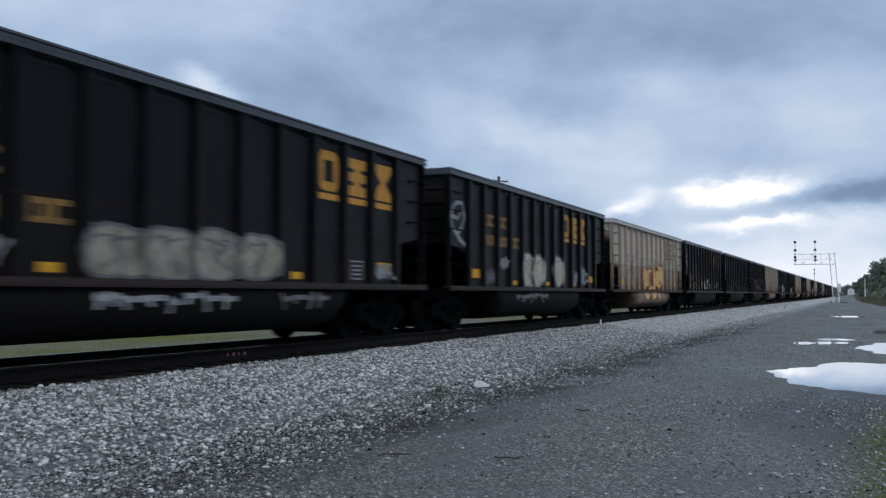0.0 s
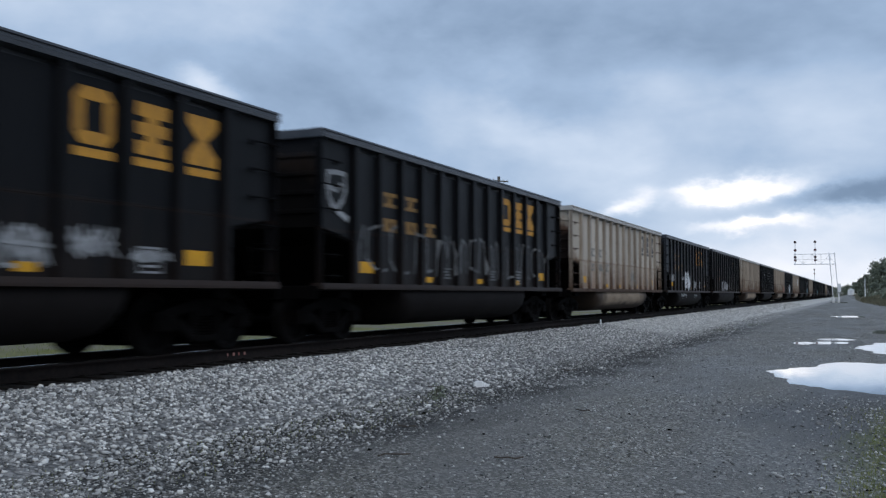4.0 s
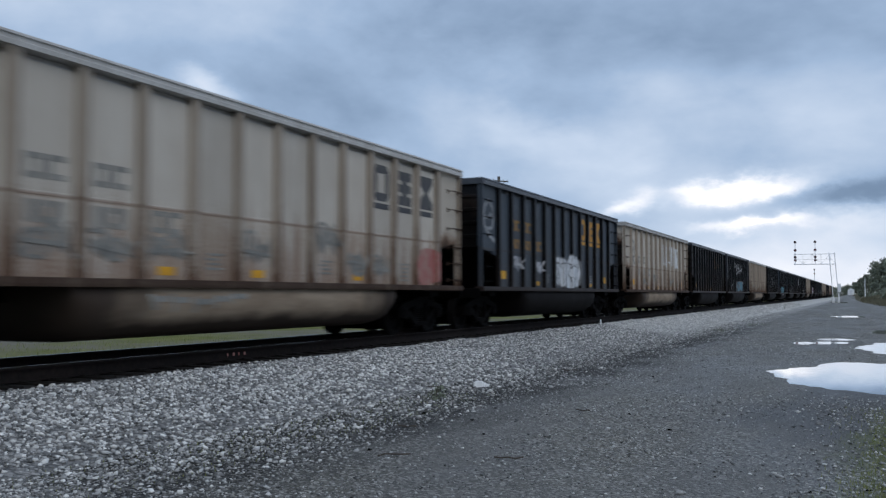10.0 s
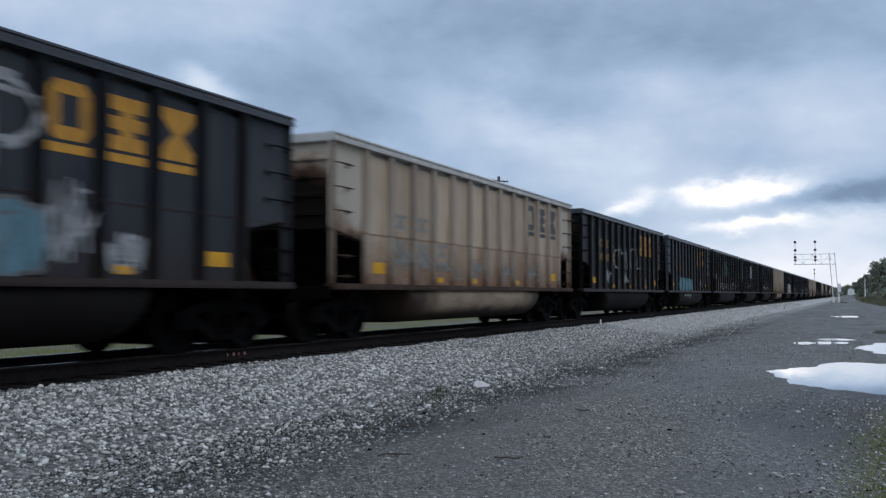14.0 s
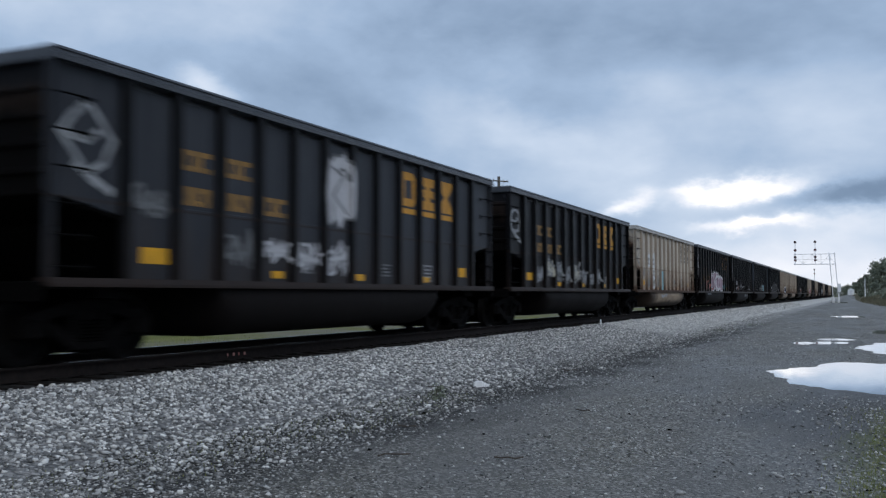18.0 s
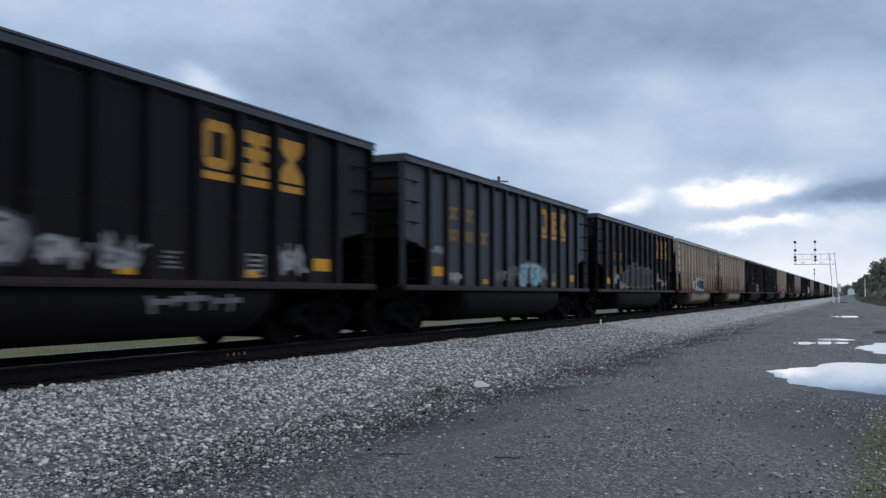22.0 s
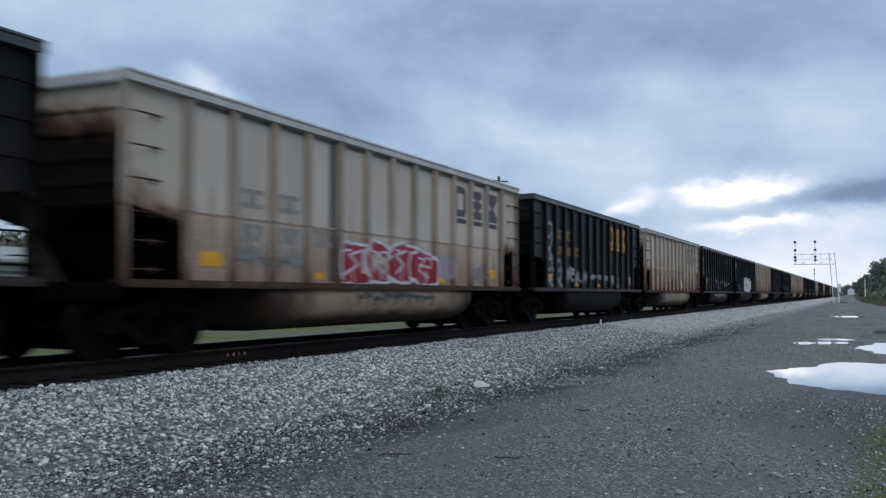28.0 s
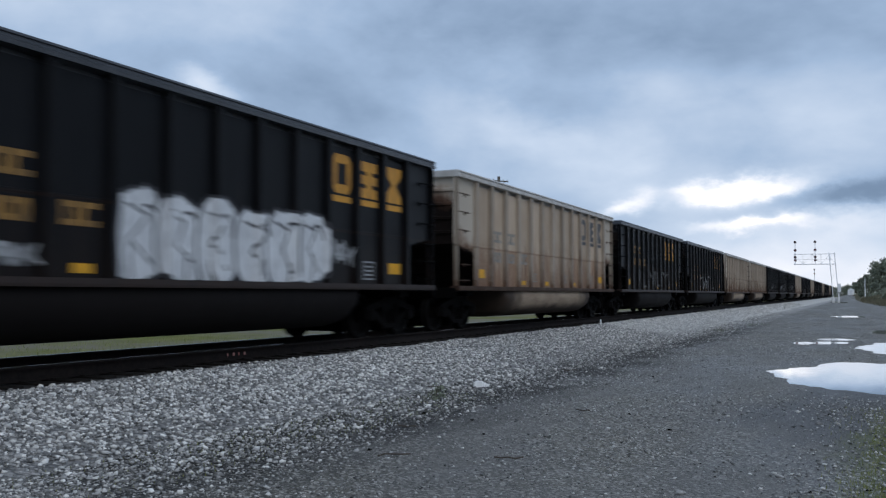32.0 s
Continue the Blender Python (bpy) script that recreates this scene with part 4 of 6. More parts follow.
def build_car(scheme, size):
    CAR = BODY[size]
    half, POST_Y = SIZES[size]
    pale = scheme in ("beige", "tan")
    paint, rim = SCHEMES[scheme], RIM[pale]
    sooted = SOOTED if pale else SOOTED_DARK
    words = {"black": "sooty black", "charcoal": "charcoal grey", "slate": "blue-grey", "umber": "brownish black", "beige": "weathered beige", "tan": "rusty tan"}[scheme]
    car = tagged(new("coal_gondola"), words + " ribbed steel coal gondola rolling on the rails", "rail car", "cars of the coal train")
    car.empty_display_size = 0.5
    meshes = {k: painted(CAR[k], paint) for k in ("side_panel", "front_panel", "rear_panel", "side_post", "far_side", "end_wall", "slope_sheet", "belly_tub", "side_sill", "corner_post")}
    meshes["side_post"] = painted(CAR["side_post"], POST_GRIME if pale else SCHEMES["black"])
    if pale:
        meshes["belly_tub"] = painted(CAR["belly_tub"], TUB_GRIME_SHADE)
        meshes["side_sill"] = painted(CAR["side_sill"], SILL_RUST)
        meshes["corner_post"] = painted(CAR["corner_post"], POST_GRIME)
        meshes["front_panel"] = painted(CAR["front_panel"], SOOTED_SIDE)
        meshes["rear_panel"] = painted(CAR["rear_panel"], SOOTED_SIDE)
    else:
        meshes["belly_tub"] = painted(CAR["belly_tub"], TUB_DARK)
        meshes["side_sill"] = painted(CAR["side_sill"], SILL_DARK)
    for k in range(14):
        name = {0: "front_panel", 13: "rear_panel"}.get(k, "side_panel")
        ob = part("side_panel", meshes[name], None, car)
        if 0 < k < 13:
            ob.location.y = (POST_Y[k - 1] + POST_Y[k]) / 2
    for y in POST_Y:
        part("side_post", meshes["side_post"], None, car).location.y = y
    part("far_side_wall", meshes["far_side"], None, car)
    part("top_rim", painted(CAR["top_rim"], rim), None, car, "thick steel top rim")
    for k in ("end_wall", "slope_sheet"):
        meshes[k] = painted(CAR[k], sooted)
    irons = painted(CAR["grab_iron"], SILL_RUST if pale else GRIME)
    for turn in (0, 180):
        part("side_sill", meshes["side_sill"], None, car).rotation_euler.z = radians(turn)
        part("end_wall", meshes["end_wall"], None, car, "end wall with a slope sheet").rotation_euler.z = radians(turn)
        part("end_platform", CAR["end_platform"], None, car, "dark steel end platform").rotation_euler.z = radians(turn)
        part("end_ladder", CAR["end_ladder"], None, car).rotation_euler.z = radians(turn)
        part("coupler", CAR["coupler"], None, car, "cast knuckle coupler").rotation_euler.z = radians(turn)
        part("air_hose", CAR["air_hose"], None, car, "black rubber air hose").rotation_euler.z = radians(turn)
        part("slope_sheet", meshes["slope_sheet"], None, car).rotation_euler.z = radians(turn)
        for mirror in (1, -1):
            corner = part("corner_post", meshes["corner_post"], None, car)
            corner.rotation_euler.z = radians(turn)
            corner.scale.x = mirror
            near = (turn == 0) == (mirror == 1)
            for z in (1.22, 1.60, 1.98, 2.42, 2.86, 3.30) if near else ():
                iron = part("grab_iron", irons, None, corner)
                iron.location = (0, half - 0.35, z)
    for name in ("front_panel", "rear_panel"):
        part("side_panel", meshes[name], None, car).scale.x = -1
    part("belly_tub", meshes["belly_tub"], None, car, "rounded tub hanging between the trucks", smooth=False)
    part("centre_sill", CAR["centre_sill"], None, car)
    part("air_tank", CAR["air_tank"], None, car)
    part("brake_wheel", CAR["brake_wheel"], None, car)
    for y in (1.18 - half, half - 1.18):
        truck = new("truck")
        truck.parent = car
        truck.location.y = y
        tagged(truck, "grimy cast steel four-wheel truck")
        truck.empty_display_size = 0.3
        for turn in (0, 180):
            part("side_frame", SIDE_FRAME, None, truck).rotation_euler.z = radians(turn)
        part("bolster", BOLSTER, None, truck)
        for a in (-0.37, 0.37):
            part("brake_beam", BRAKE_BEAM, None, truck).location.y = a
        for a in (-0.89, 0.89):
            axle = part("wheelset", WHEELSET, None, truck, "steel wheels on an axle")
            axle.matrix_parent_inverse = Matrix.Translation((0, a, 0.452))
    if not pale:
        rows = bmesh.new()
        for k, (z, w) in enumerate(((3.50, 0.9), (3.24, 0.62), (3.15, 0.7), (2.90, 0.55))):
            box(rows, -w / 2, w / 2, 0.094 - half, 0.0975 - half, z, z + (0.09 if k == 0 else 0.06))
        tagged(part("end_lettering", rows, INK["ghost"], car, "faded rows of small lettering on the end"), kind="stuff")
    return car


# one letter a car, from the first car of the clip on: Black, Charcoal, Slate, Umber, bEige, Tan
ORDER = "BB" "BEBBBE" "CBEBES" "EUC" "TB" "SUC" "BEB" "BSB" "TTB" "UEB" "EBB" "TBB" "TTBBB" "EBBEB" "BBTBB" "BEBBB" "TBBBE"
LETTER = {"B": "black", "C": "charcoal", "S": "slate", "U": "umber", "E": "beige", "T": "tan"}
SHORT = {1, 5, 7, 12, 14, 15, 17, 18, 20, 21, 24, 25, 32, 37, 41, 42, 46, 49, 50, 54, 57, 60, 61}
CARS, CENTRE, models = {}, {}, {}
rear = FIRST_REAR - 2 * SIZES["long"][0] - GAP
for n, letter in enumerate(ORDER):
    i = n - 1
    scheme, size = LETTER[letter], "short" if i in SHORT and letter not in "ET" else "long"
    half = SIZES[size][0]
    if i >= 0:
        rear += 2 * half + GAP
    CENTRE[i] = rear - half
    if (scheme, size) not in models:
        models[scheme, size] = CARS[i] = build_car(scheme, size)
    else:
        CARS[i] = copy_thing(models[scheme, size], pose(0, 0, 0))
    SIZE_OF[CARS[i].name] = size


# ---------------------------------------------------------------- lettering and spray paint on the near sides
def put(bm, y0, y1, z0, z1, x, thick=0.004):
    box(bm, x, x + thick, y0, y1, z0, z1)


def emblem_meshes():
    """Three plain block shapes over their bars, standing for the railway's mark."""
    out = []
    w, z0, z1 = 0.34, 2.76, 3.49
    for kind in range(3):
        bm = bmesh.new()
        x0, x1 = FACE + 0.002, FACE + 0.007
        if kind == 0:       # a square ring with cut corners
            for s in (-1, 1):
                prism(bm, [(s * w, z0 + 0.14), (s * w, z1 - 0.14), (s * (w - 0.16), z1 - 0.18), (s * (w - 0.16), z0 + 0.18)], "x", x0, x1)
            prism(bm, [(-w, z0 + 0.13), (-w + 0.13, z0), (w - 0.13, z0), (w, z0 + 0.13), (w - 0.16, z0 + 0.17), (-w + 0.16, z0 + 0.17)], "x", x0, x1)
            prism(bm, [(-w, z1 - 0.13), (-w + 0.13, z1), (w - 0.13, z1), (w, z1 - 0.13), (w - 0.16, z1 - 0.17), (-w + 0.16, z1 - 0.17)], "x", x0, x1)
        elif kind == 1:     # three stacked bars with a core
            for a, b in ((0, 0.19), (0.27, 0.44), (0.52, 0.71)):
                prism(bm, [(-w + 0.03, z0 + a), (w - 0.03, z0 + a), (w - 0.03, z0 + b), (-w + 0.03, z0 + b)], "x", x0, x1)
            for a, b in ((0.19, 0.27), (0.44, 0.52)):
                prism(bm, [(-0.12, z0 + a), (0.12, z0 + a), (0.12, z0 + b), (-0.12, z0 + b)], "x", x0, x1)
        else:               # an hourglass
            zm = (z0 + z1) / 2
            prism(bm, [(-w, z0), (w, z0), (w, z0 + 0.15), (0.09, zm), (-0.09, zm), (-w, z0 + 0.15)], "x", x0, x1)
            prism(bm, [(-w, z1), (w, z1), (w, z1 - 0.15), (0.09, zm + 0.001), (-0.09, zm + 0.001), (-w, z1 - 0.15)], "x", x0, x1)
        put(bm, -w, w, 2.60, 2.715, x0)
        out.append(bm)
    return out


def bars(w, h, cols, thick=0.1):
    """Unreadable characters as plain upright blocks, cols of them in a row."""
    bm = bmesh.new()
    step = w / cols
    for c in range(cols):
        y = -w / 2 + step * c
        a, b = y + 0.02, y + step - 0.02
        put(bm, a, b, 0, 0.075, FACE + 0.002)
        put(bm, a, b, h - 0.075, h, FACE + 0.002)
        put(bm, a, a + 0.08, 0.075, h - 0.075, FACE + 0.002)
        if c % 2 == 0:
            put(bm, b - 0.07, b, 0.075, h - 0.075, FACE + 0.002)
    return bm


INK_MESH = {}
for tone in ("yellow", "black", "dullyellow", "dullblack", "ghost"):
    for k, bm in enumerate(emblem_meshes()):
        INK_MESH["mark", k, tone] = as_mesh("emblem_block", bm, INK[tone])
    INK_MESH["pair", tone] = as_mesh("lettering", bars(0.66, 0.30, 2), INK[tone])
    INK_MESH["triple", tone] = as_mesh("lettering", bars(0.62, 0.27, 3), INK[tone])
bm = bmesh.new()
put(bm, -0.27, 0.27, -0.11, 0.11, FACE + 0.002)
INK_MESH["reflector"] = as_mesh("reflector", bm, INK["reflect"])
for tone in ("dullwhite", "dullblack", "dim"):
    bm = bmesh.new()
    for a, b in ((0.0, 0.03), (0.33, 0.36)):
        put(bm, -0.24, 0.24, a, b, FACE + 0.002)
    for a, b in ((-0.24, -0.21), (0.21, 0.24)):
        put(bm, a, b, 0.03, 0.33, FACE + 0.002)
    for z in (0.08, 0.16, 0.24):
        put(bm, -0.15, 0.15, z, z + 0.035, FACE + 0.002)
    INK_MESH["panel", tone] = as_mesh("data_stencil", bm, INK[tone])
    bm = bmesh.new()
    for k in range(4):
        put(bm, -0.2 + 0.05 * (k % 2), 0.2 - 0.06 * (k % 3), k * 0.07, k * 0.07 + 0.035, FACE + 0.002)
    INK_MESH["lines", tone] = as_mesh("data_stencil", bm, INK[tone])


def stamp(car, key, k, z, name, label="", dy=0.0):
    y0, y1 = bay(k, SIZE_OF[car.name])
    ob = part(name, INK_MESH[key], None, car, label)
    ob.location = (0, (y0 + y1) / 2 + dy, z)
    if name == "data_stencil":
        tagged(ob, label, kind="stuff")
    return ob


def letter_car(i, car, scheme):
    pale = scheme in ("beige", "tan")
    rng = random.Random(i * 7 + 3)
    strong = "black" if pale else "yellow"
    weak = "dullblack" if pale else "dullyellow"
    long = SIZE_OF[car.name] == "long"
    first = 10 if long else 9
    if i == 14:
        strong = "ghost"
    for k in range(3):
        if i != 13:
            stamp(car, ("mark", k, strong), first + k, 0, "emblem_block", ("black" if pale else "yellow") + " painted mark")
    if i != 14:
        for k in (2, 3):
            stamp(car, ("pair", weak), k, 2.25 if long else 2.66, "lettering", "faded lettering blocks")
        for k, kind in ((2, "triple"), (3, "triple"), (4, "pair")):
            stamp(car, (kind, weak), k, 1.73 if long else 2.16, "lettering")
    for k in (1, 4, 6, 9, 12) if long else (1, 4, 7, 10, 12):
        ob = stamp(car, "reflector", k, 1.41, "reflector", "yellow reflective patch", dy=rng.uniform(-0.12, 0.12))
        if k not in (1, 12):
            ob.scale, ob.location.z = (1, 0.62, 0.55), 1.21
    ink = "dullblack" if pale else "dullwhite"
    stamp(car, ("panel", ink), 10 if not long else 11, 1.17, "data_stencil", "boxed rows of small stencilled lines")
    faint = "dullblack" if pale else "dim"
    stamp(car, ("lines", faint), 5, 1.25, "data_stencil")
    stamp(car, ("lines", faint), 8, 1.25, "data_stencil")


def skin(y, size):
    """How far out the side lies at y: sheet, slanting post side or post."""
    d = min(abs(y - q) for q in SIZES[size][1])
    return FACE + (POST - FACE) * min(1.0, max(0.0, (0.098 - d) / 0.036))


def ribbon(bm, pts, width, size, lift=0.010):
    """A sprayed stroke along points (y, z), laid on sheets and posts."""
    for (ya, za), (yb, zb) in zip(pts, pts[1:]):
        d = Vector((yb - ya, zb - za))
        if not d.length:
            continue
        n = max(1, int(abs(d.x) / 0.035), int(d.length / 0.15))
        off, ext = Vector((-d.y, d.x)).normalized() * width / 2, d.normalized() * width * 0.35
        a0, b0 = Vector((ya, za)) - ext, Vector((yb, zb)) + ext
        rows = []
        for k in range(n + 1):
            q = a0.lerp(b0, k / n)
            rows.append([bm.verts.new((skin(v.x, size) + lift, v.x, v.y)) for v in (q - off, q + off)])
        for (a, b), (c, e) in zip(rows, rows[1:]):
            bm.faces.new((a, c, e, b))


def throw_up(car, b0, b1, z0, z1, fill, line, seed, label, letters=None, wobble=1.0, swell=0.60):
    """Swollen overlapping sprayed shapes without meaning: a rounded fill over a wider outline, with looping strokes inside."""
    size = SIZE_OF[car.name]
    rng = random.Random(seed)
    y0, y1 = bay(b0, size)[0], bay(b1, size)[1]
    letters = letters or max(1, round((y1 - y0) / 0.95))
    wide = (y1 - y0) / letters
    for c in range(letters):
        back, front, inner = bmesh.new(), bmesh.new(), [bmesh.new() for k in range(3)]
        mid, half = y0 + wide * (c + 0.5) + rng.uniform(-0.05, 0.05), wide * rng.uniform(swell - 0.06, swell + 0.04)
        top, bot = z1 - rng.uniform(0, 0.14) * (z1 - z0) * wobble, z0 + rng.uniform(0, 0.05) * (z1 - z0) * wobble
        h, ph, lean = top - bot, rng.uniform(0, 60), rng.uniform(-0.10, 0.10) * wobble
        step = 0.0035 * c
        for bm, grow, lift in ((back, 0.055, 0.004 + step), (front, 0.0, 0.0065 + step)):
            reach = half + grow
            marks = [-1 + 2 * k / 34 for k in range(35)] + [(q + o - mid) / reach for q in SIZES[size][1] for o in (-0.098, -0.062, 0.062, 0.098)]
            cols = []
            for u in sorted(m for m in marks if -1 <= m <= 1):
                e = max(0.0, 1 - abs(u) ** 3.2) ** (1 / 2.6)
                hi = (0.5 + 0.10 * wobble * noise.noise(Vector((u * 1.9, ph, 0.3))) + 0.06 * wobble * noise.noise(Vector((u * 5.5, ph, 4.0)))) * e + lean * u * 0.5
                lo = (0.5 + 0.08 * wobble * noise.noise(Vector((u * 2.4, ph, 9.0)))) * max(e, 0.0) ** 0.7 - lean * u * 0.5
                zm = (bot + top) / 2
                cols.append((mid + u * (half + grow), zm - h * lo - grow, zm + h * hi + grow))
            pairs = [[bm.verts.new((skin(y, size) + lift, y, z)) for z in (lo, hi)] for y, lo, hi in cols]
            for (a, d), (b, e) in zip(pairs, pairs[1:]):
                bm.faces.new((a, b, e, d))
        zm = (bot + top) / 2
        side = rng.choice((-1, 1))
        zig = [(mid - side * half * rng.uniform(0.4, 0.6), top - 0.16 * h), (mid + side * half * rng.uniform(0.1, 0.5), top - rng.uniform(0.22, 0.32) * h),
               (mid - side * half * rng.uniform(0.1, 0.45), zm - rng.uniform(0.0, 0.08) * h), (mid + side * half * rng.uniform(0.3, 0.6), bot + rng.uniform(0.12, 0.24) * h)]
        ribbon(inner[0], zig, rng.uniform(0.035, 0.055), size, 0.009 + step)
        start = rng.uniform(-0.4, 0.4)
        cy, cz = mid + side * half * 0.35, zm + 0.14 * h
        ribbon(inner[1], [(cy + half * 0.4 * math.cos(start + 2.2 * j / 7) * side, cz + h * 0.2 * math.sin(start + 2.2 * j / 7)) for j in range(8)], rng.uniform(0.03, 0.05), size, 0.012 + step)
        slit = rng.choice((-0.3, 0.0, 0.25))
        ribbon(inner[2], [(mid + slit * half, bot + 0.03), (mid + (slit + rng.uniform(-0.2, 0.2)) * half, bot + rng.uniform(0.25, 0.45) * h)], rng.uniform(0.03, 0.06), size, 0.010 + step)
        shape = part("graffiti_letter", front, INK[fill], car, label)
        part("graffiti_outline", back, INK[line], shape)
        for bm in inner:
            part("graffiti_stroke", bm, INK[line], shape)


def smear(car, k, z0, z1, tone, seed, label="", wide=1.0):
    """A small sprayed tag in one bay: a ragged patch of strokes."""
    size = SIZE_OF[car.name]
    rng = random.Random(seed)
    y0, y1 = bay(k, size)
    mid, half = (y0 + y1) / 2, (y1 - y0) / 2 * wide
    bm = bmesh.new()
    h = z1 - z0
    for n in range(2):
        pts = []
        for c in range(8):
            pts.append((mid + half * (-0.85 + 1.7 * c / 7) + rng.uniform(-0.1, 0.1), z0 + h * (rng.uniform(0.02, 0.35) if (c + n) % 2 else rng.uniform(0.6, 1.0))))
        ribbon(bm, pts, rng.uniform(0.035, 0.06), size, 0.009 + 0.002 * n)
    for n in range(2):
        cy, cz, r = mid + rng.uniform(-0.6, 0.6) * half, z0 + rng.uniform(0.3, 0.7) * h, rng.uniform(0.12, 0.26)
        start, sweep = rng.uniform(0, math.tau), rng.uniform(3, 6)
        ribbon(bm, [(cy + r * half * 2 * math.cos(start + sweep * j / 7), cz + r * h * 1.3 * math.sin(start + sweep * j / 7)) for j in range(8)], rng.uniform(0.04, 0.07), size, 0.013 + 0.002 * n)
    ribbon(bm, [(mid - half * 0.8, z0 + h * rng.uniform(0.3, 0.6)), (mid + half * 0.8, z0 + h * rng.uniform(0.3, 0.6))], 0.055, size, 0.019)
    tagged(part("graffiti_tag", bm, INK[tone], car, label or "sprayed scribble of short strokes"), kind="stuff")


def scrawl(car, b0, b1, z0, z1, tone, seed, width=0.06, count=None):
    """A line of upright sprayed strokes like handwriting that cannot be read."""
    size = SIZE_OF[car.name]
    rng = random.Random(seed)
    bm = bmesh.new()
    y, end = bay(b0, size)[0], bay(b1, size)[1]
    while y < end:
        w, h = rng.uniform(0.22, 0.5), (z1 - z0)
        za = z0 + rng.uniform(0, 0.12) * h
        zb = z1 - rng.uniform(0, 0.2) * h
        kind = rng.randrange(4)
        if kind == 0:
            pts = [(y, za), (y + w * 0.2, zb), (y + w * 0.8, zb - 0.1 * h), (y + w, za)]
        elif kind == 1:
            pts = [(y + w, zb), (y + w * 0.1, zb - 0.1 * h), (y, za + 0.2 * h), (y + w * 0.8, za)]
        elif kind == 2:
            pts = [(y + w * 0.1, zb), (y + w * 0.15, za), (y + w * 0.9, za + 0.05 * h)]
        else:
            pts = [(y, zb), (y + w * 0.5, za + 0.4 * h), (y + w, zb), (y + w * 0.5, za + 0.4 * h), (y + w * 0.45, za)]
        ribbon(bm, pts, width, size)
        y += w + rng.uniform(0.12, 0.25)
    tagged(part("graffiti_tag", bm, INK[tone], car, "row of sprayed strokes along the side"), kind="stuff")


def swirl(car, b0, b1, z0, z1, tone, seed, width=0.12):
    """Big loose curling strokes sprayed over several bays."""
    size = SIZE_OF[car.name]
    rng = random.Random(seed)
    bm = bmesh.new()
    for n, k in enumerate(range(b0, b1 + 1)):
        y0, y1 = bay(k, size)
        mid, half, h = (y0 + y1) / 2, (y1 - y0) / 2, z1 - z0
        for m in range(3):
            cz, r = z0 + h * rng.uniform(0.3, 0.75), rng.uniform(0.18, 0.34)
            start, sweep = rng.uniform(0, math.tau), rng.choice((-1, 1)) * rng.uniform(2.5, 5.5)
            ribbon(bm, [(mid + half * 1.1 * math.cos(start + sweep * j / 9), cz + r * h * math.sin(start + sweep * j / 9)) for j in range(10)], width * rng.uniform(0.6, 1.1), size, 0.008 + 0.002 * m)
        ribbon(bm, [(mid + rng.uniform(-0.6, 0.6) * half, z1), (mid + rng.uniform(-0.6, 0.6) * half, z0 + rng.uniform(0, 0.2) * h)], width, size, 0.015)
    tagged(part("graffiti_tag", bm, INK[tone], car, "loose curling sprayed strokes over several bays"), kind="stuff")


def loop_tag(car, k, z0, z1, tone, seed):
    """An angular looped outline sprayed high on the end bay."""
    size = SIZE_OF[car.name]
    rng = random.Random(seed)
    y0, y1 = bay(k, size)
    mid, half, h = (y0 + y1) / 2, (y1 - y0) / 2, z1 - z0
    bm = bmesh.new()
    ring = []
    for c in range(9):
        a = c * math.tau / 8
        r = rng.uniform(0.65, 0.95)
        ring.append((mid + half * 0.8 * r * math.cos(a), z0 + h * (0.55 + 0.42 * r * math.sin(a))))
    ring[-1] = ring[0]
    ribbon(bm, ring, 0.09, size)
    ribbon(bm, [ring[4], (mid, z0 + h * 0.5), (mid + half * 0.3, z0 + h * 0.62)], 0.09, size)
    ribbon(bm, [(mid - half * 0.3, z0 + h * 0.25), (mid + half * 0.2, z0 + h * 0.1), (mid + half * 0.7, z0)], 0.12, size)
    tagged(part("graffiti_tag", bm, INK[tone], car, "looped outline sprayed in thin lines"), kind="stuff")


def paint_patch(car, k0, k1, z0, z1, tone, label):
    """A plain rolled or sprayed patch of colour over whole bays."""
    size = SIZE_OF[car.name]
    bm = bmesh.new()
    for k in range(k0, k1 + 1):
        a, b = bay(k, size)
        put(bm, a + 0.02, b - 0.02, z0, z1, FACE + 0.0015, 0.003)
    part("paint_patch", bm, INK[tone], car, label)


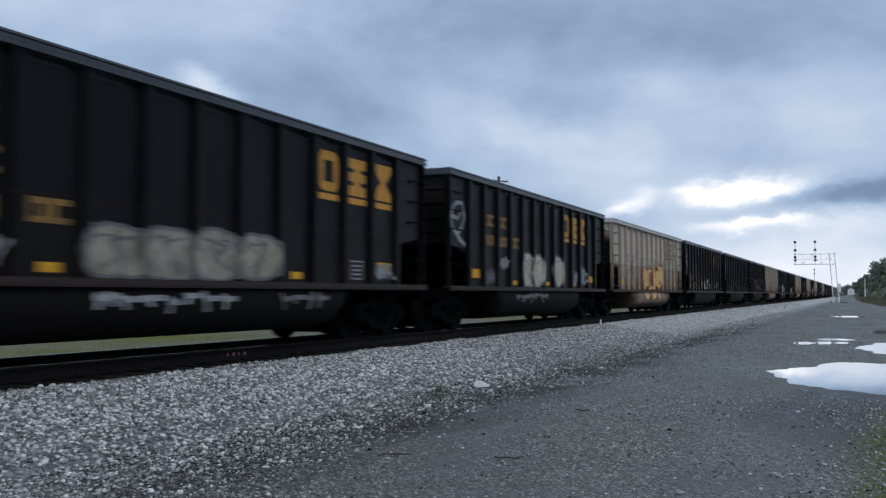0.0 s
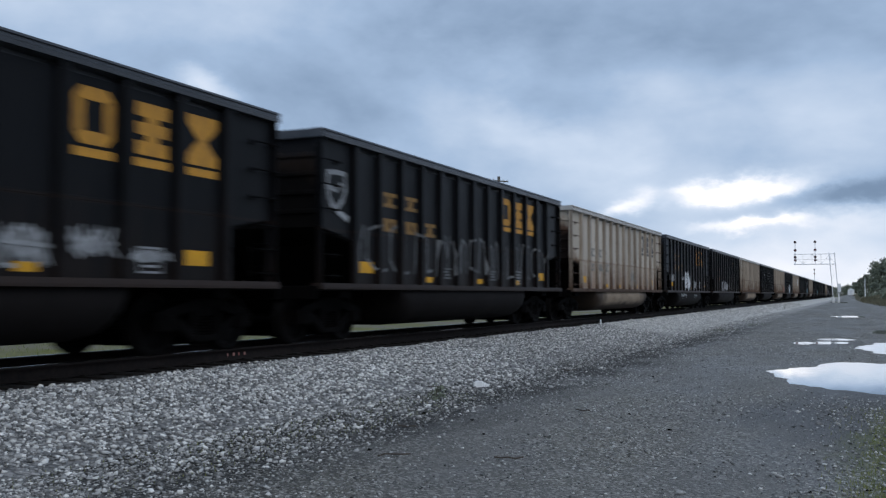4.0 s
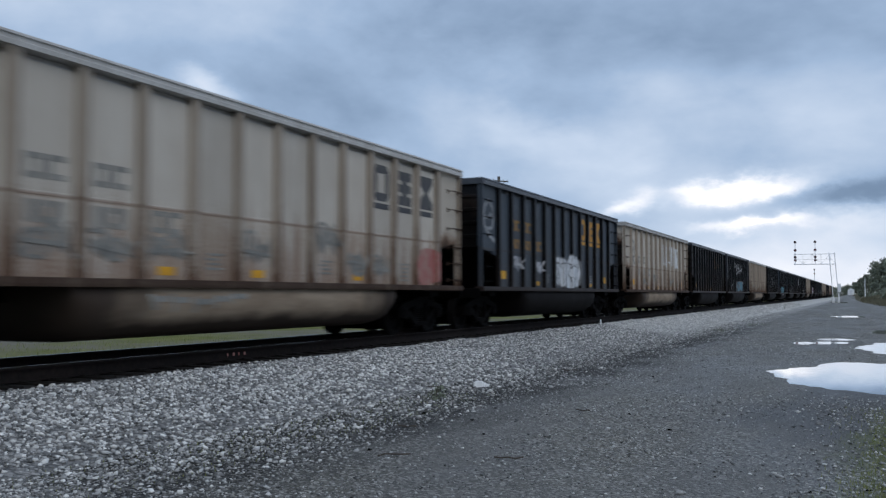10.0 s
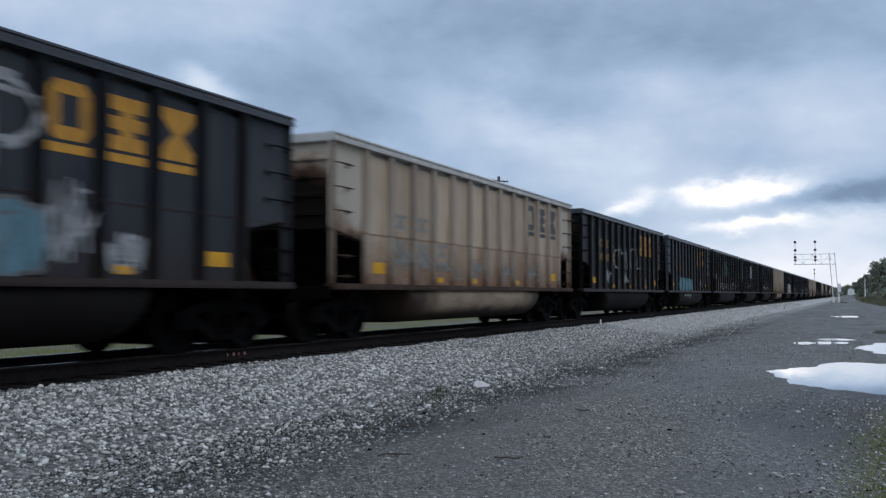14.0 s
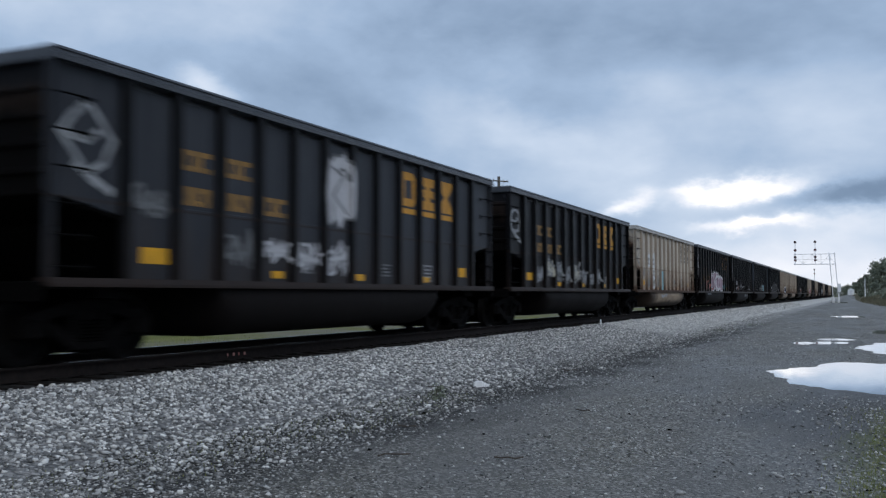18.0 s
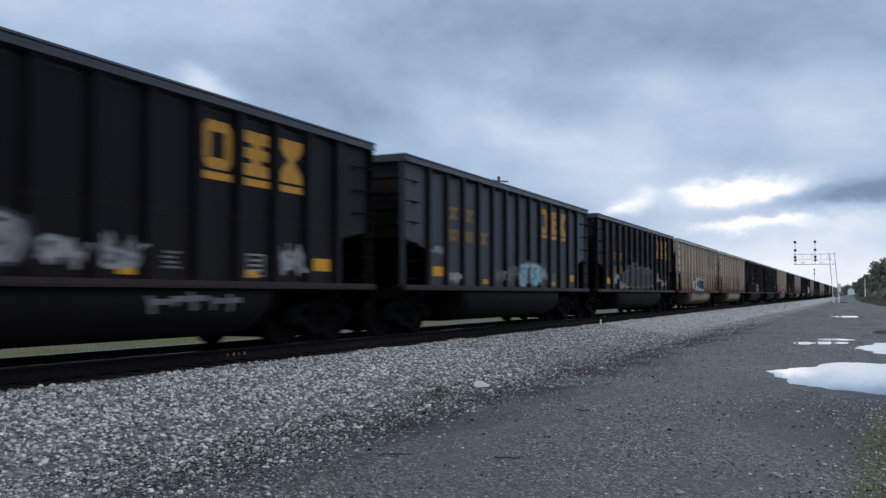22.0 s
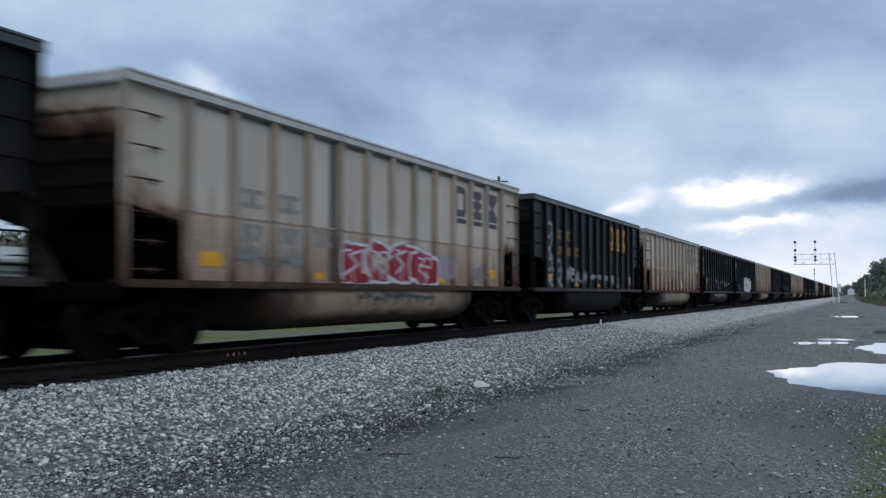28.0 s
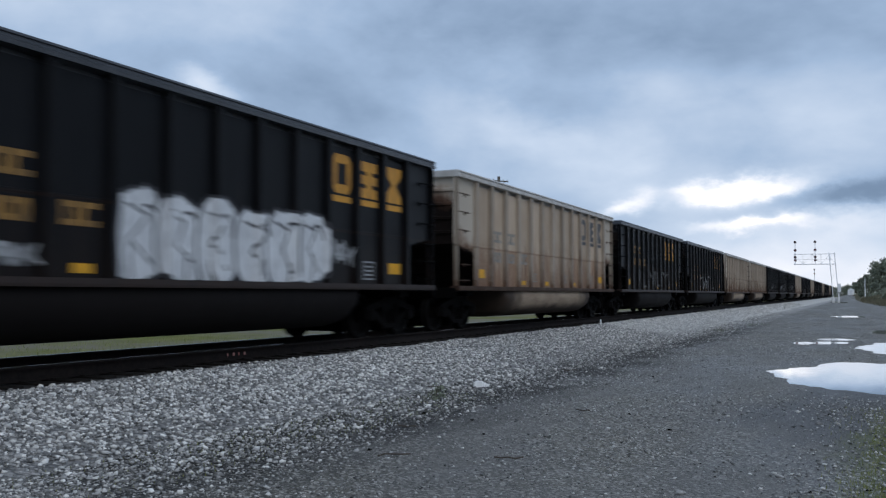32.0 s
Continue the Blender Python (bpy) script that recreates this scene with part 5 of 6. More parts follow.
def big_word(car, shift=0.0, tone="white", words="white"):
    """Tall angular letters, between two arrows on one car."""
    lo, hi = 2.30, 3.24
    strokes = {
        "H": (-2.40, [[(0.34, lo), (0.34, hi)], [(0.0, 2.72), (0.34, 2.80)]]),
        "U": (-1.60, [[(0.05, hi), (0.05, lo + 0.08), (0.80, lo)], [(0.72, hi - 0.03), (0.72, lo)]]),
        "S": (-0.58, [[(0.70, hi - 0.35), (0.66, hi), (0.12, hi - 0.04), (0.14, 2.86), (0.68, 2.74), (0.66, lo + 0.22)], [(0.55, lo + 0.36), (0.1, lo + 0.16)]]),
        "K": (0.48, [[(0.05, hi), (0.08, lo + 0.1)], [(0.78, hi - 0.02), (0.22, 2.75), (0.66, lo - 0.1)], [(0.3, 2.6), (0.72, 2.58)]]),
        "E": (1.50, [[(0.78, hi), (0.08, hi - 0.06), (0.05, lo), (0.85, lo + 0.02)], [(0.12, 2.77), (0.62, 2.84)]]),
        "arrow": (2.62, [[(0.0, 2.78), (0.62, 2.78)], [(0.3, 3.02), (0.64, 2.78), (0.3, 2.54)]]),
        "first_arrow": (-3.72, [[(0.0, 2.86), (0.8, 2.86)], [(0.1, 3.10), (0.62, 3.0), (0.82, 2.86), (0.6, 2.7), (0.16, 2.6)], [(0.1, 2.98), (0.6, 2.9)]]),
    }
    for name, (y, lines) in strokes.items():
        if shift and "arrow" in name:
            continue
        bm = bmesh.new()
        for line in lines:
            ribbon(bm, [(y - 0.42 + shift + a, z) for a, z in line], 0.155, "long")
        text = "tall " + words + " sprayed letter" if "arrow" not in name else words + " sprayed arrow"
        tagged(part("graffiti_letter" if "arrow" not in name else "graffiti_arrow", bm, INK[tone], car, text), kind="stuff")


def wrap(bm, foot, top, lift):
    """A sprayed patch on the curved tub between two rows (y from, y to, z)."""
    rows = []
    for k in range(6):
        ya, yb, z = (p + (q - p) * k / 5 for p, q in zip(foot, top))
        x = tub_x(z) + lift
        rows.append((bm.verts.new((x, ya, z)), bm.verts.new((x, yb, z))))
    for (a, b), (c, d) in zip(rows, rows[1:]):
        bm.faces.new((a, b, d, c))


def belly_tag(car, y0, y1, tone, seed, z0=0.62, z1=0.96):
    """Sprayed marks on the curved tub below the sill."""
    rng = random.Random(seed)
    bm = bmesh.new()
    y = y0
    while y < y1:
        w = rng.uniform(0.18, 0.4)
        a, b = z0 + rng.uniform(0, 0.4) * (z1 - z0), z1 - rng.uniform(0, 0.35) * (z1 - z0)
        lean = rng.uniform(-0.15, 0.15)
        t = rng.uniform(0.06, 0.12)
        wrap(bm, (y, y + t, a), (y + lean, y + t + lean, b), 0.008)
        m = (a + b) / 2
        wrap(bm, (y - 0.02, y + w, m), (y - 0.02, y + w, m + 0.08), 0.012)
        y += w + rng.uniform(0.02, 0.12)
    tagged(part("graffiti_tag", bm, INK[tone], car, "sprayed marks on the tub"), kind="stuff")


def arches(car, spans, tone, width):
    """Rounded sprayed strokes like the shoulders of swollen letters: (middle, half width, foot, top) each."""
    size = SIZE_OF[car.name]
    for mid, half, foot, top in spans:
        bm = bmesh.new()
        pts = [(mid - half, foot)] + [(mid + half * math.cos(math.pi * (1 - k / 10)), top - half * 0.9 + half * 0.9 * math.sin(math.pi * k / 10)) for k in range(11)] + [(mid + half, foot + 0.25 * (top - foot))]
        ribbon(bm, pts, width, size, 0.016)
        part("graffiti_stroke", bm, INK[tone], car, "thick rounded sprayed stroke")


def belly_patch(car, spans, tone, lift):
    """Sprayed wedges running down over the tub."""
    for a, b, c, d, low in spans:
        bm = bmesh.new()
        wrap(bm, (c, d, low), (a, b, 0.97), lift)
        part("paint_patch", bm, INK[tone], car, "sprayed wedge of colour on the tub")


def streak(car, y, wide, z0, z1, tone):
    bm = bmesh.new()
    put(bm, y - wide / 2, y + wide / 2, z0, z1, FACE + 0.0015, 0.002)
    part("soot_streak", bm, INK[tone], car, "dark streak run down the side")


def spray_cars():
    def tags(i, tone, *spots):
        for n, (k, z0, z1) in enumerate(spots):
            smear(CARS[i], k, z0, z1, tone, i * 31 + n + len(tone) * 7)
    throw_up(CARS[0], 5, 8, 1.12, 1.84, "dirtycream", "dim", 11, "cream sprayed swollen letters, worn and dirty")
    tags(0, "dullwhite", (12, 1.15, 1.5), (2, 1.2, 1.6), (3, 1.2, 1.6))
    belly_tag(CARS[0], -2.0, 0.6, "dullwhite", 3)
    belly_tag(CARS[0], 2.2, 3.6, "dim", 4)
    loop_tag(CARS[1], 0, 2.1, 3.3, "dullwhite", 2)
    throw_up(CARS[1], 5, 6, 1.12, 2.15, "ivory", "dim", 12, "cream sprayed swollen shapes", 2)
    throw_up(CARS[1], 8, 8, 1.12, 2.2, "ivory", "dim", 13, "cream sprayed swollen shape", 1)
    tags(1, "dullwhite", (3, 1.55, 1.9), (10, 1.2, 1.7), (11, 1.15, 1.9))
    tags(1, "dim", (2, 1.15, 1.6))
    belly_tag(CARS[1], -2.6, 0.2, "dim", 5)
    throw_up(CARS[2], 5, 8, 1.10, 2.25, "gold", "maroon", 14, "golden yellow sprayed letters outlined in dark red", 4, 1.5)
    arches(CARS[2], [(-2.25, 0.22, 1.12, 1.75), (-0.5, 0.3, 1.5, 2.2), (1.2, 0.3, 1.3, 2.2)], "maroon", 0.08)
    tags(2, "maroon", (6, 1.2, 1.9), (8, 1.15, 1.6))
    belly_patch(CARS[2], [(-2.2, 1.9, -1.75, 1.6, 0.63)], "maroon", 0.008)
    belly_patch(CARS[2], [(-1.95, -0.65, -1.5, -1.0, 0.66), (-0.25, 0.95, -0.1, 0.5, 0.66), (1.15, 1.7, 1.25, 1.6, 0.7)], "gold", 0.013)
    scrawl(CARS[2], 4, 12, 2.1, 2.5, "dullblack", 15, 0.06)
    loop_tag(CARS[3], 0, 2.4, 3.5, "dullwhite", 5)
    tags(3, "dim", (1, 1.5, 2.1), (2, 1.15, 1.6), (3, 1.15, 1.6))
    tags(3, "ivory", (5, 1.25, 1.85), (6, 1.2, 1.8), (7, 1.2, 1.85))
    tags(3, "dullwhite", (8, 1.2, 1.6), (10, 1.15, 1.5), (11, 1.2, 1.7))
    loop_tag(CARS[4], 0, 2.3, 3.4, "dullwhite", 6)
    tags(4, "dullwhite", (5, 1.45, 1.95), (7, 1.2, 1.7), (9, 1.2, 1.75), (10, 1.3, 1.75), (11, 1.3, 1.5))
    tags(4, "dim", (2, 1.15, 1.3), (3, 1.2, 1.5))
    scrawl(CARS[5], 1, 12, 1.3, 2.3, "dim", 16)
    loop_tag(CARS[5], 0, 2.3, 3.3, "dullwhite", 8)
    tags(6, "dullblack", (3, 1.7, 2.0), (8, 1.4, 1.8))
    throw_up(CARS[7], 5, 6, 1.10, 2.25, "white", "dim", 17, "white sprayed swollen letters", 3, 1.6)
    throw_up(CARS[7], 1, 1, 1.5, 2.05, "dullwhite", "outline", 18, "dirty white sprayed blob", 1, 1.6)
    tags(7, "dullwhite", (4, 1.6, 1.85), (8, 1.15, 1.75), (10, 1.2, 1.75), (12, 1.15, 1.7))
    belly_tag(CARS[7], -3.0, -1.4, "dullwhite", 8)
    belly_tag(CARS[7], 1.2, 2.2, "dim", 9)
    throw_up(CARS[8], 4, 6, 1.10, 1.85, "dullwhite", "outline", 42, "dirty white and grey sprayed letters", 3, 1.5)
    tags(8, "dim", (7, 1.2, 1.7), (8, 1.2, 1.6), (10, 1.15, 1.4))
    loop_tag(CARS[9], 0, 2.2, 3.4, "dullblack", 9)
    tags(9, "dullblack", (9, 1.3, 1.7), (8, 1.2, 1.6))
    big_word(CARS[10])
    loop_tag(CARS[10], 0, 2.2, 3.4, "dullwhite", 10)
    tags(10, "dullwhite", (6, 1.3, 1.9), (3, 1.15, 1.45), (7, 1.2, 1.5))
    throw_up(CARS[11], 12, 12, 1.12, 1.9, "dullred", "dullred", 19, "faded red sprayed patch", 1)
    tags(11, "dullblack", (2, 1.3, 1.8), (3, 1.3, 1.7), (4, 1.3, 1.8), (6, 1.3, 1.9), (8, 1.6, 2.2), (9, 1.2, 1.8), (10, 1.2, 1.7))
    belly_tag(CARS[11], -3.0, -1.0, "dullblack", 10)
    loop_tag(CARS[12], 0, 2.3, 3.4, "dullwhite", 11)
    throw_up(CARS[12], 6, 8, 1.10, 2.25, "white", "dim", 20, "white sprayed swollen letters", 4, 1.6)
    tags(12, "pale", (2, 1.5, 1.95), (4, 1.5, 1.9))
    loop_tag(CARS[13], 1, 2.2, 3.3, "dullblack", 12)
    big_word(CARS[13], 3.0, "overpaint", "faded pale")
    tags(13, "dullblack", (3, 1.3, 1.7), (5, 1.5, 1.9), (9, 1.3, 1.8))
    swirl(CARS[15], 4, 8, 2.2, 3.45, "dullwhite", 22, 0.11)
    loop_tag(CARS[15], 0, 2.1, 3.6, "dullwhite", 13)
    smear(CARS[15], 1, 2.7, 3.3, "dullwhite", 14)
    throw_up(CARS[15], 5, 8, 1.08, 1.98, "steelblue", "dim", 23, "worn steel blue sprayed letters", 4)
    paint_patch(CARS[15], 3, 3, 1.2, 2.0, "dirtycream", "dirty cream painted patch")
    tags(15, "dullwhite", (2, 1.2, 1.9), (9, 1.2, 2.3), (10, 1.2, 1.7))
    tags(16, "dullblack", (2, 1.4, 1.8), (3, 1.4, 1.8), (4, 1.4, 1.7), (6, 1.3, 1.8), (8, 1.3, 1.7), (10, 1.3, 1.8))
    scrawl(CARS[17], 4, 8, 1.9, 2.8, "dullwhite", 24)
    tags(17, "dullwhite", (3, 1.3, 1.9), (6, 1.3, 1.8))
    throw_up(CARS[18], 3, 6, 1.10, 1.80, "steelblue", "teal", 25, "teal sprayed outlined letters", 3, 1.0, 0.54)
    paint_patch(CARS[18], 7, 7, 1.12, 1.62, "dim", "dull grey painted patch")
    tags(18, "dullwhite", (10, 1.15, 1.95))
    belly_tag(CARS[18], -2.4, -0.4, "dim", 12)
    tags(19, "dullwhite", (1, 1.9, 2.4), (3, 1.2, 1.7), (4, 1.2, 1.8), (5, 1.3, 1.8), (6, 1.2, 1.7), (8, 1.2, 1.8), (10, 1.2, 1.9))
    scrawl(CARS[19], 4, 6, 2.25, 3.35, "moss", 43, 0.17)
    paint_patch(CARS[19], 2, 2, 1.15, 2.0, "dim", "grey overpainted patch")
    paint_patch(CARS[19], 4, 4, 1.45, 2.0, "dim", "grey overpainted patch")
    tags(19, "dim", (2, 1.2, 1.8), (7, 2.2, 2.8), (9, 1.3, 1.9), (11, 1.3, 1.8))
    loop_tag(CARS[20], 0, 2.2, 3.4, "dullwhite", 15)
    throw_up(CARS[20], 6, 6, 2.1, 3.5, "pale", "dim", 26, "pale grey sprayed ragged shape", 1, 2.2, 0.66)
    tags(20, "pale", (4, 1.4, 1.8), (5, 1.25, 1.8), (6, 1.2, 1.9))
    tags(20, "dim", (3, 1.3, 1.9), (1, 1.9, 2.4))
    loop_tag(CARS[21], 0, 2.4, 3.4, "dullwhite", 16)
    tags(21, "dullwhite", (2, 1.2, 1.75), (3, 1.25, 2.1), (4, 1.45, 1.95), (5, 1.2, 1.85), (6, 1.15, 2.0), (7, 1.12, 1.75), (8, 1.2, 1.65), (9, 1.25, 1.8))
    tags(21, "dim", (4, 1.2, 1.6), (7, 1.3, 1.8))
    tags(21, "ivory", (3, 1.4, 2.0), (6, 1.3, 1.9))
    loop_tag(CARS[22], 0, 2.2, 3.4, "dullblack", 17)
    paint_patch(CARS[22], 5, 5, 1.10, 2.04, "sky", "flat light blue painted patch")
    paint_patch(CARS[22], 3, 3, 1.15, 2.8, "overpaint", "pale overpainted patch")
    paint_patch(CARS[22], 2, 2, 2.15, 2.75, "overpaint", "pale overpainted patch")
    tags(22, "dullblack", (2, 1.2, 1.7), (3, 1.2, 1.7), (4, 1.2, 1.8))
    tags(22, "dullblack", (1, 1.7, 2.1), (8, 1.2, 1.8), (10, 1.2, 1.9))
    belly_tag(CARS[22], -2.2, -0.6, "dullwhite", 13)
    loop_tag(CARS[23], 0, 2.5, 3.5, "dullwhite", 18)
    throw_up(CARS[23], 5, 9, 1.08, 2.36, "pink", "white", 30, "pale pink sprayed swollen letters", 5, 1.2)
    arches(CARS[23], [(-0.8, 0.25, 1.3, 2.0), (0.8, 0.2, 1.3, 1.95), (2.2, 0.22, 1.12, 1.6)], "outline", 0.04)
    tags(23, "dullred", (5, 1.12, 1.3), (9, 1.4, 1.8), (3, 1.2, 1.8))
    tags(23, "dullred", (4, 1.2, 1.6))
    tags(23, "teal", (10, 1.2, 1.7), (11, 1.2, 1.7))
    belly_tag(CARS[23], -3.6, -2.2, "dim", 14, 0.8, 0.96)
    loop_tag(CARS[24], 0, 2.6, 3.5, "dullwhite", 21)
    throw_up(CARS[24], 2, 2, 1.6, 1.95, "dullwhite", "outline", 33, "dirty white sprayed oval", 1)
    throw_up(CARS[24], 3, 3, 1.2, 1.6, "dullred", "dim", 31, "faded red sprayed blob", 1)
    throw_up(CARS[24], 5, 5, 1.15, 1.9, "dullwhite", "outline", 32, "dirty white sprayed blob", 1, 2.0)
    tags(24, "dullwhite", (2, 1.2, 1.5), (6, 1.2, 1.6), (7, 1.2, 1.7), (11, 1.2, 1.75))
    belly_tag(CARS[24], 1.0, 2.8, "dim", 15)
    throw_up(CARS[25], 7, 8, 1.12, 1.9, "sky", "dim", 33, "light blue sprayed swollen letters", 2, 1.6)
    tags(25, "dullwhite", (1, 1.8, 2.0), (2, 1.15, 1.4), (9, 1.3, 1.7))
    tags(25, "dim", (5, 1.2, 1.6), (6, 1.2, 1.7))
    throw_up(CARS[26], 3, 3, 1.15, 1.4, "dullwhite", "dim", 34, "dirty white sprayed blob", 1)
    throw_up(CARS[26], 4, 8, 1.15, 2.2, "outline", "dim", 35, "dark sprayed letters with grey outlines", 4, 1.3)
    tags(26, "dullwhite", (2, 1.25, 1.75), (10, 1.3, 1.9), (11, 1.2, 1.6))
    throw_up(CARS[27], 5, 7, 1.10, 1.95, "navy", "white", 36, "dark blue sprayed letters with pale edges", 3, 1.5)
    belly_tag(CARS[27], -1.6, 1.0, "navy", 19, 0.75, 0.97)
    tags(27, "dullblack", (2, 1.6, 2.0), (9, 1.3, 1.8))
    tags(28, "dullblack", (2, 1.6, 2.0), (4, 1.6, 1.9), (8, 1.3, 1.6))
    throw_up(CARS[29], 7, 8, 1.13, 1.9, "dullred", "dullwhite", 37, "faded red and white sprayed letters", 2)
    loop_tag(CARS[29], 0, 2.2, 3.2, "dullwhite", 22)
    tags(29, "dullwhite", (3, 1.4, 2.0), (4, 1.6, 2.4))
    tags(30, "dullwhite", (6, 1.45, 1.85), (5, 1.2, 1.4))
    tags(30, "ivory", (10, 1.55, 1.85), (11, 1.2, 1.75), (12, 1.2, 1.7))
    paint_patch(CARS[30], 8, 8, 1.25, 1.6, "olive", "dull yellow-green painted patch")
    throw_up(CARS[31], 5, 8, 1.10, 1.98, "red", "white", 38, "red sprayed letters edged in white", 4, 1.5)
    throw_up(CARS[31], 9, 9, 1.25, 1.75, "pink", "dullwhite", 39, "mauve sprayed swollen letter", 1)
    tags(31, "ivory", (6, 1.3, 1.8), (8, 1.3, 1.7))
    streak(CARS[31], -2.33, 0.17, 1.12, 3.6, "outline")
    belly_tag(CARS[31], -1.5, 2.0, "outline", 16)
    tags(31, "dullblack", (2, 1.3, 1.7), (3, 1.3, 1.7), (11, 1.2, 1.6))
    loop_tag(CARS[32], 1, 2.0, 3.3, "dullwhite", 19)
    loop_tag(CARS[32], 1, 1.15, 2.1, "dullwhite", 20)
    loop_tag(CARS[32], 2, 1.15, 2.1, "dullwhite", 21)
    tags(32, "dullwhite", (3, 1.2, 1.85), (4, 1.2, 1.7), (5, 1.3, 1.7), (6, 1.4, 1.6), (7, 1.4, 1.6), (8, 1.4, 1.6), (9, 1.2, 1.6), (12, 1.2, 1.7))
    tags(33, "paleblue", (8, 1.12, 2.0))
    smear(CARS[33], 8, 1.15, 1.8, "overpaint", 40)
    belly_tag(CARS[33], -3.0, -0.8, "dullblack", 17)
    loop_tag(CARS[34], 0, 2.2, 3.3, "dullwhite", 24)
    tags(34, "dullwhite", (1, 1.55, 1.9), (5, 1.55, 1.95), (6, 1.2, 1.8), (7, 1.5, 1.9), (8, 1.45, 1.85), (9, 1.4, 1.85), (10, 1.4, 1.8), (11, 1.5, 1.8))
    belly_tag(CARS[34], -2.6, 2.6, "dullwhite", 18)
    throw_up(CARS[35], 5, 9, 1.06, 2.30, "white", "outline", 41, "bright white sprayed swollen letters with dark edges", 6, 0.7, 0.58)
    tags(35, "ivory", (0, 2.75, 3.5))
    tags(35, "dullwhite", (1, 1.5, 2.0), (2, 1.2, 1.6), (3, 1.2, 1.5), (10, 1.4, 1.9))
    loop_tag(CARS[35], 0, 2.1, 2.8, "dullwhite", 25)
    for i in range(36, 46):
        if ORDER[i + 1] in "BC":
            scrawl(CARS[i], 2 + i % 3, 9, 1.2, 2.0, "dim" if i % 2 else "dullwhite", 50 + i, 0.07)


for i, car in CARS.items():
    letter_car(i, car, LETTER[ORDER[i + 1]])
spray_cars()


# ---------------------------------------------------------------- line-side things
STEEL_PALE = spotted("galvanised_steel", (0.74, 0.75, 0.76), (0.86, 0.86, 0.87), 6.0, 0.5)
SIGNAL_DARK = spotted("signal_housing", (0.10, 0.075, 0.075), (0.17, 0.125, 0.125), 8.0, 0.6)
RED_LENS = surface("dull_red_lens", lambda t, co: ((0.30, 0.06, 0.06),), 0.3)
WHITE_WALL = spotted("white_painted_sheet", (0.86, 0.86, 0.86), (0.92, 0.92, 0.91), 3.0, 0.6)
SHED_WALL = spotted("pale_green_sheet", (0.33, 0.37, 0.34), (0.45, 0.48, 0.44), 1.5, 0.7)
BARK = spotted("bark", (0.05, 0.042, 0.035), (0.11, 0.09, 0.075), 12.0, 0.9)
POLE_WOOD = spotted("weathered_pole", (0.10, 0.095, 0.09), (0.20, 0.18, 0.16), 9.0, 0.9)


def leaf_material(name, dark, light):
    def build(t, co):
        g = nd(t, "ShaderNodeNewGeometry")
        return blend(t, g.outputs["Random Per Island"], dark, light),
    return surface(name, build, 0.7)


# greens lightened and greyed: distance haze put into the leaf colour
LEAF = leaf_material("leaves", (0.13, 0.15, 0.115), (0.26, 0.285, 0.21))
DRY_GRASS = leaf_material("dry_grass_blades", (0.085, 0.08, 0.05), (0.19, 0.175, 0.115))
GRASS = leaf_material("grass_blades", (0.13, 0.16, 0.04), (0.30, 0.31, 0.11))


def signal_head(parent, x, y, z, lit):
    head = part("signal_head", lathe(bmesh.new(), [(-0.12, 0.05), (-0.12, 0.23), (0.12, 0.28), (0.12, 0.0)], (x, y - 0.2, z), "y", 20), SIGNAL_DARK, parent, "round black signal disc")
    part("lens", lathe(bmesh.new(), [(-0.02, 0.0), (-0.02, 0.10), (0.02, 0.10)], (x, y - 0.35, z), "y", 16), RED_LENS if lit else SIGNAL_DARK, head)
    return head


def build_cantilever():
    y, xm, base = 202.0, -5.0, 0.0
    sig = tagged(new("signal_gantry"), "galvanised cantilever signal gantry with red signals over the track", "signal")
    sig.location = (xm, y, base)
    for dx in (0.0, 1.0):
        part("mast_leg", rod(bmesh.new(), (dx + 0.45, 0, 0.5), (dx - 0.2, 0, 9.8), 0.075, 8), STEEL_PALE, sig)
        part("footing", boxes((dx + 0.23, dx + 0.67, -0.25, 0.25, -0.1, 0.95), bevel=0.04), WHITE_WALL, sig, "pale concrete footing")
    bm = bmesh.new()
    for k in range(9):
        z = 0.9 + k * 0.98
        rod(bm, (k % 2 + 0.45 - 0.07 * (z - 0.5), 0, z), (1.0 - k % 2 + 0.45 - 0.07 * (z + 0.48), 0, z + 0.98), 0.02, 6)
    part("mast_lacing", bm, STEEL_PALE, sig)
    for z in (7.55, 9.55):
        part("chord", boxes((-6.75, 1.0, -0.05, 0.05, z - 0.05, z + 0.05)), STEEL_PALE, sig)
    bm = bmesh.new()
    for k in range(5):
        x = -6.75 + k * 1.69
        rod(bm, (x, 0, 7.55), (x, 0, 9.55), 0.035, 6)
        if k < 4:
            rod(bm, (x, 0, 7.55 if k % 2 else 9.55), (x + 1.69, 0, 9.55 if k % 2 else 7.55), 0.03, 6)
    part("truss_web", bm, STEEL_PALE, sig)
    part("walkway", boxes((-6.75, 0.6, -0.6, 0.0, 7.42, 7.47)), STEEL_PALE, sig)
    part("handrail", boxes((-6.75, 0.6, -0.6, -0.56, 8.45, 8.49)), STEEL_PALE, sig)
    for x in (-6.5, -2.75):
        part("signal_mast", rod(bmesh.new(), (x, -0.15, 7.6), (x, -0.15, 12.3), 0.06), STEEL_PALE, sig)
        for n, z in enumerate((8.35, 8.95, 10.35, 12.0)):
            signal_head(sig, x, -0.25, z, n % 2 == 0)
    return sig


build_cantilever()


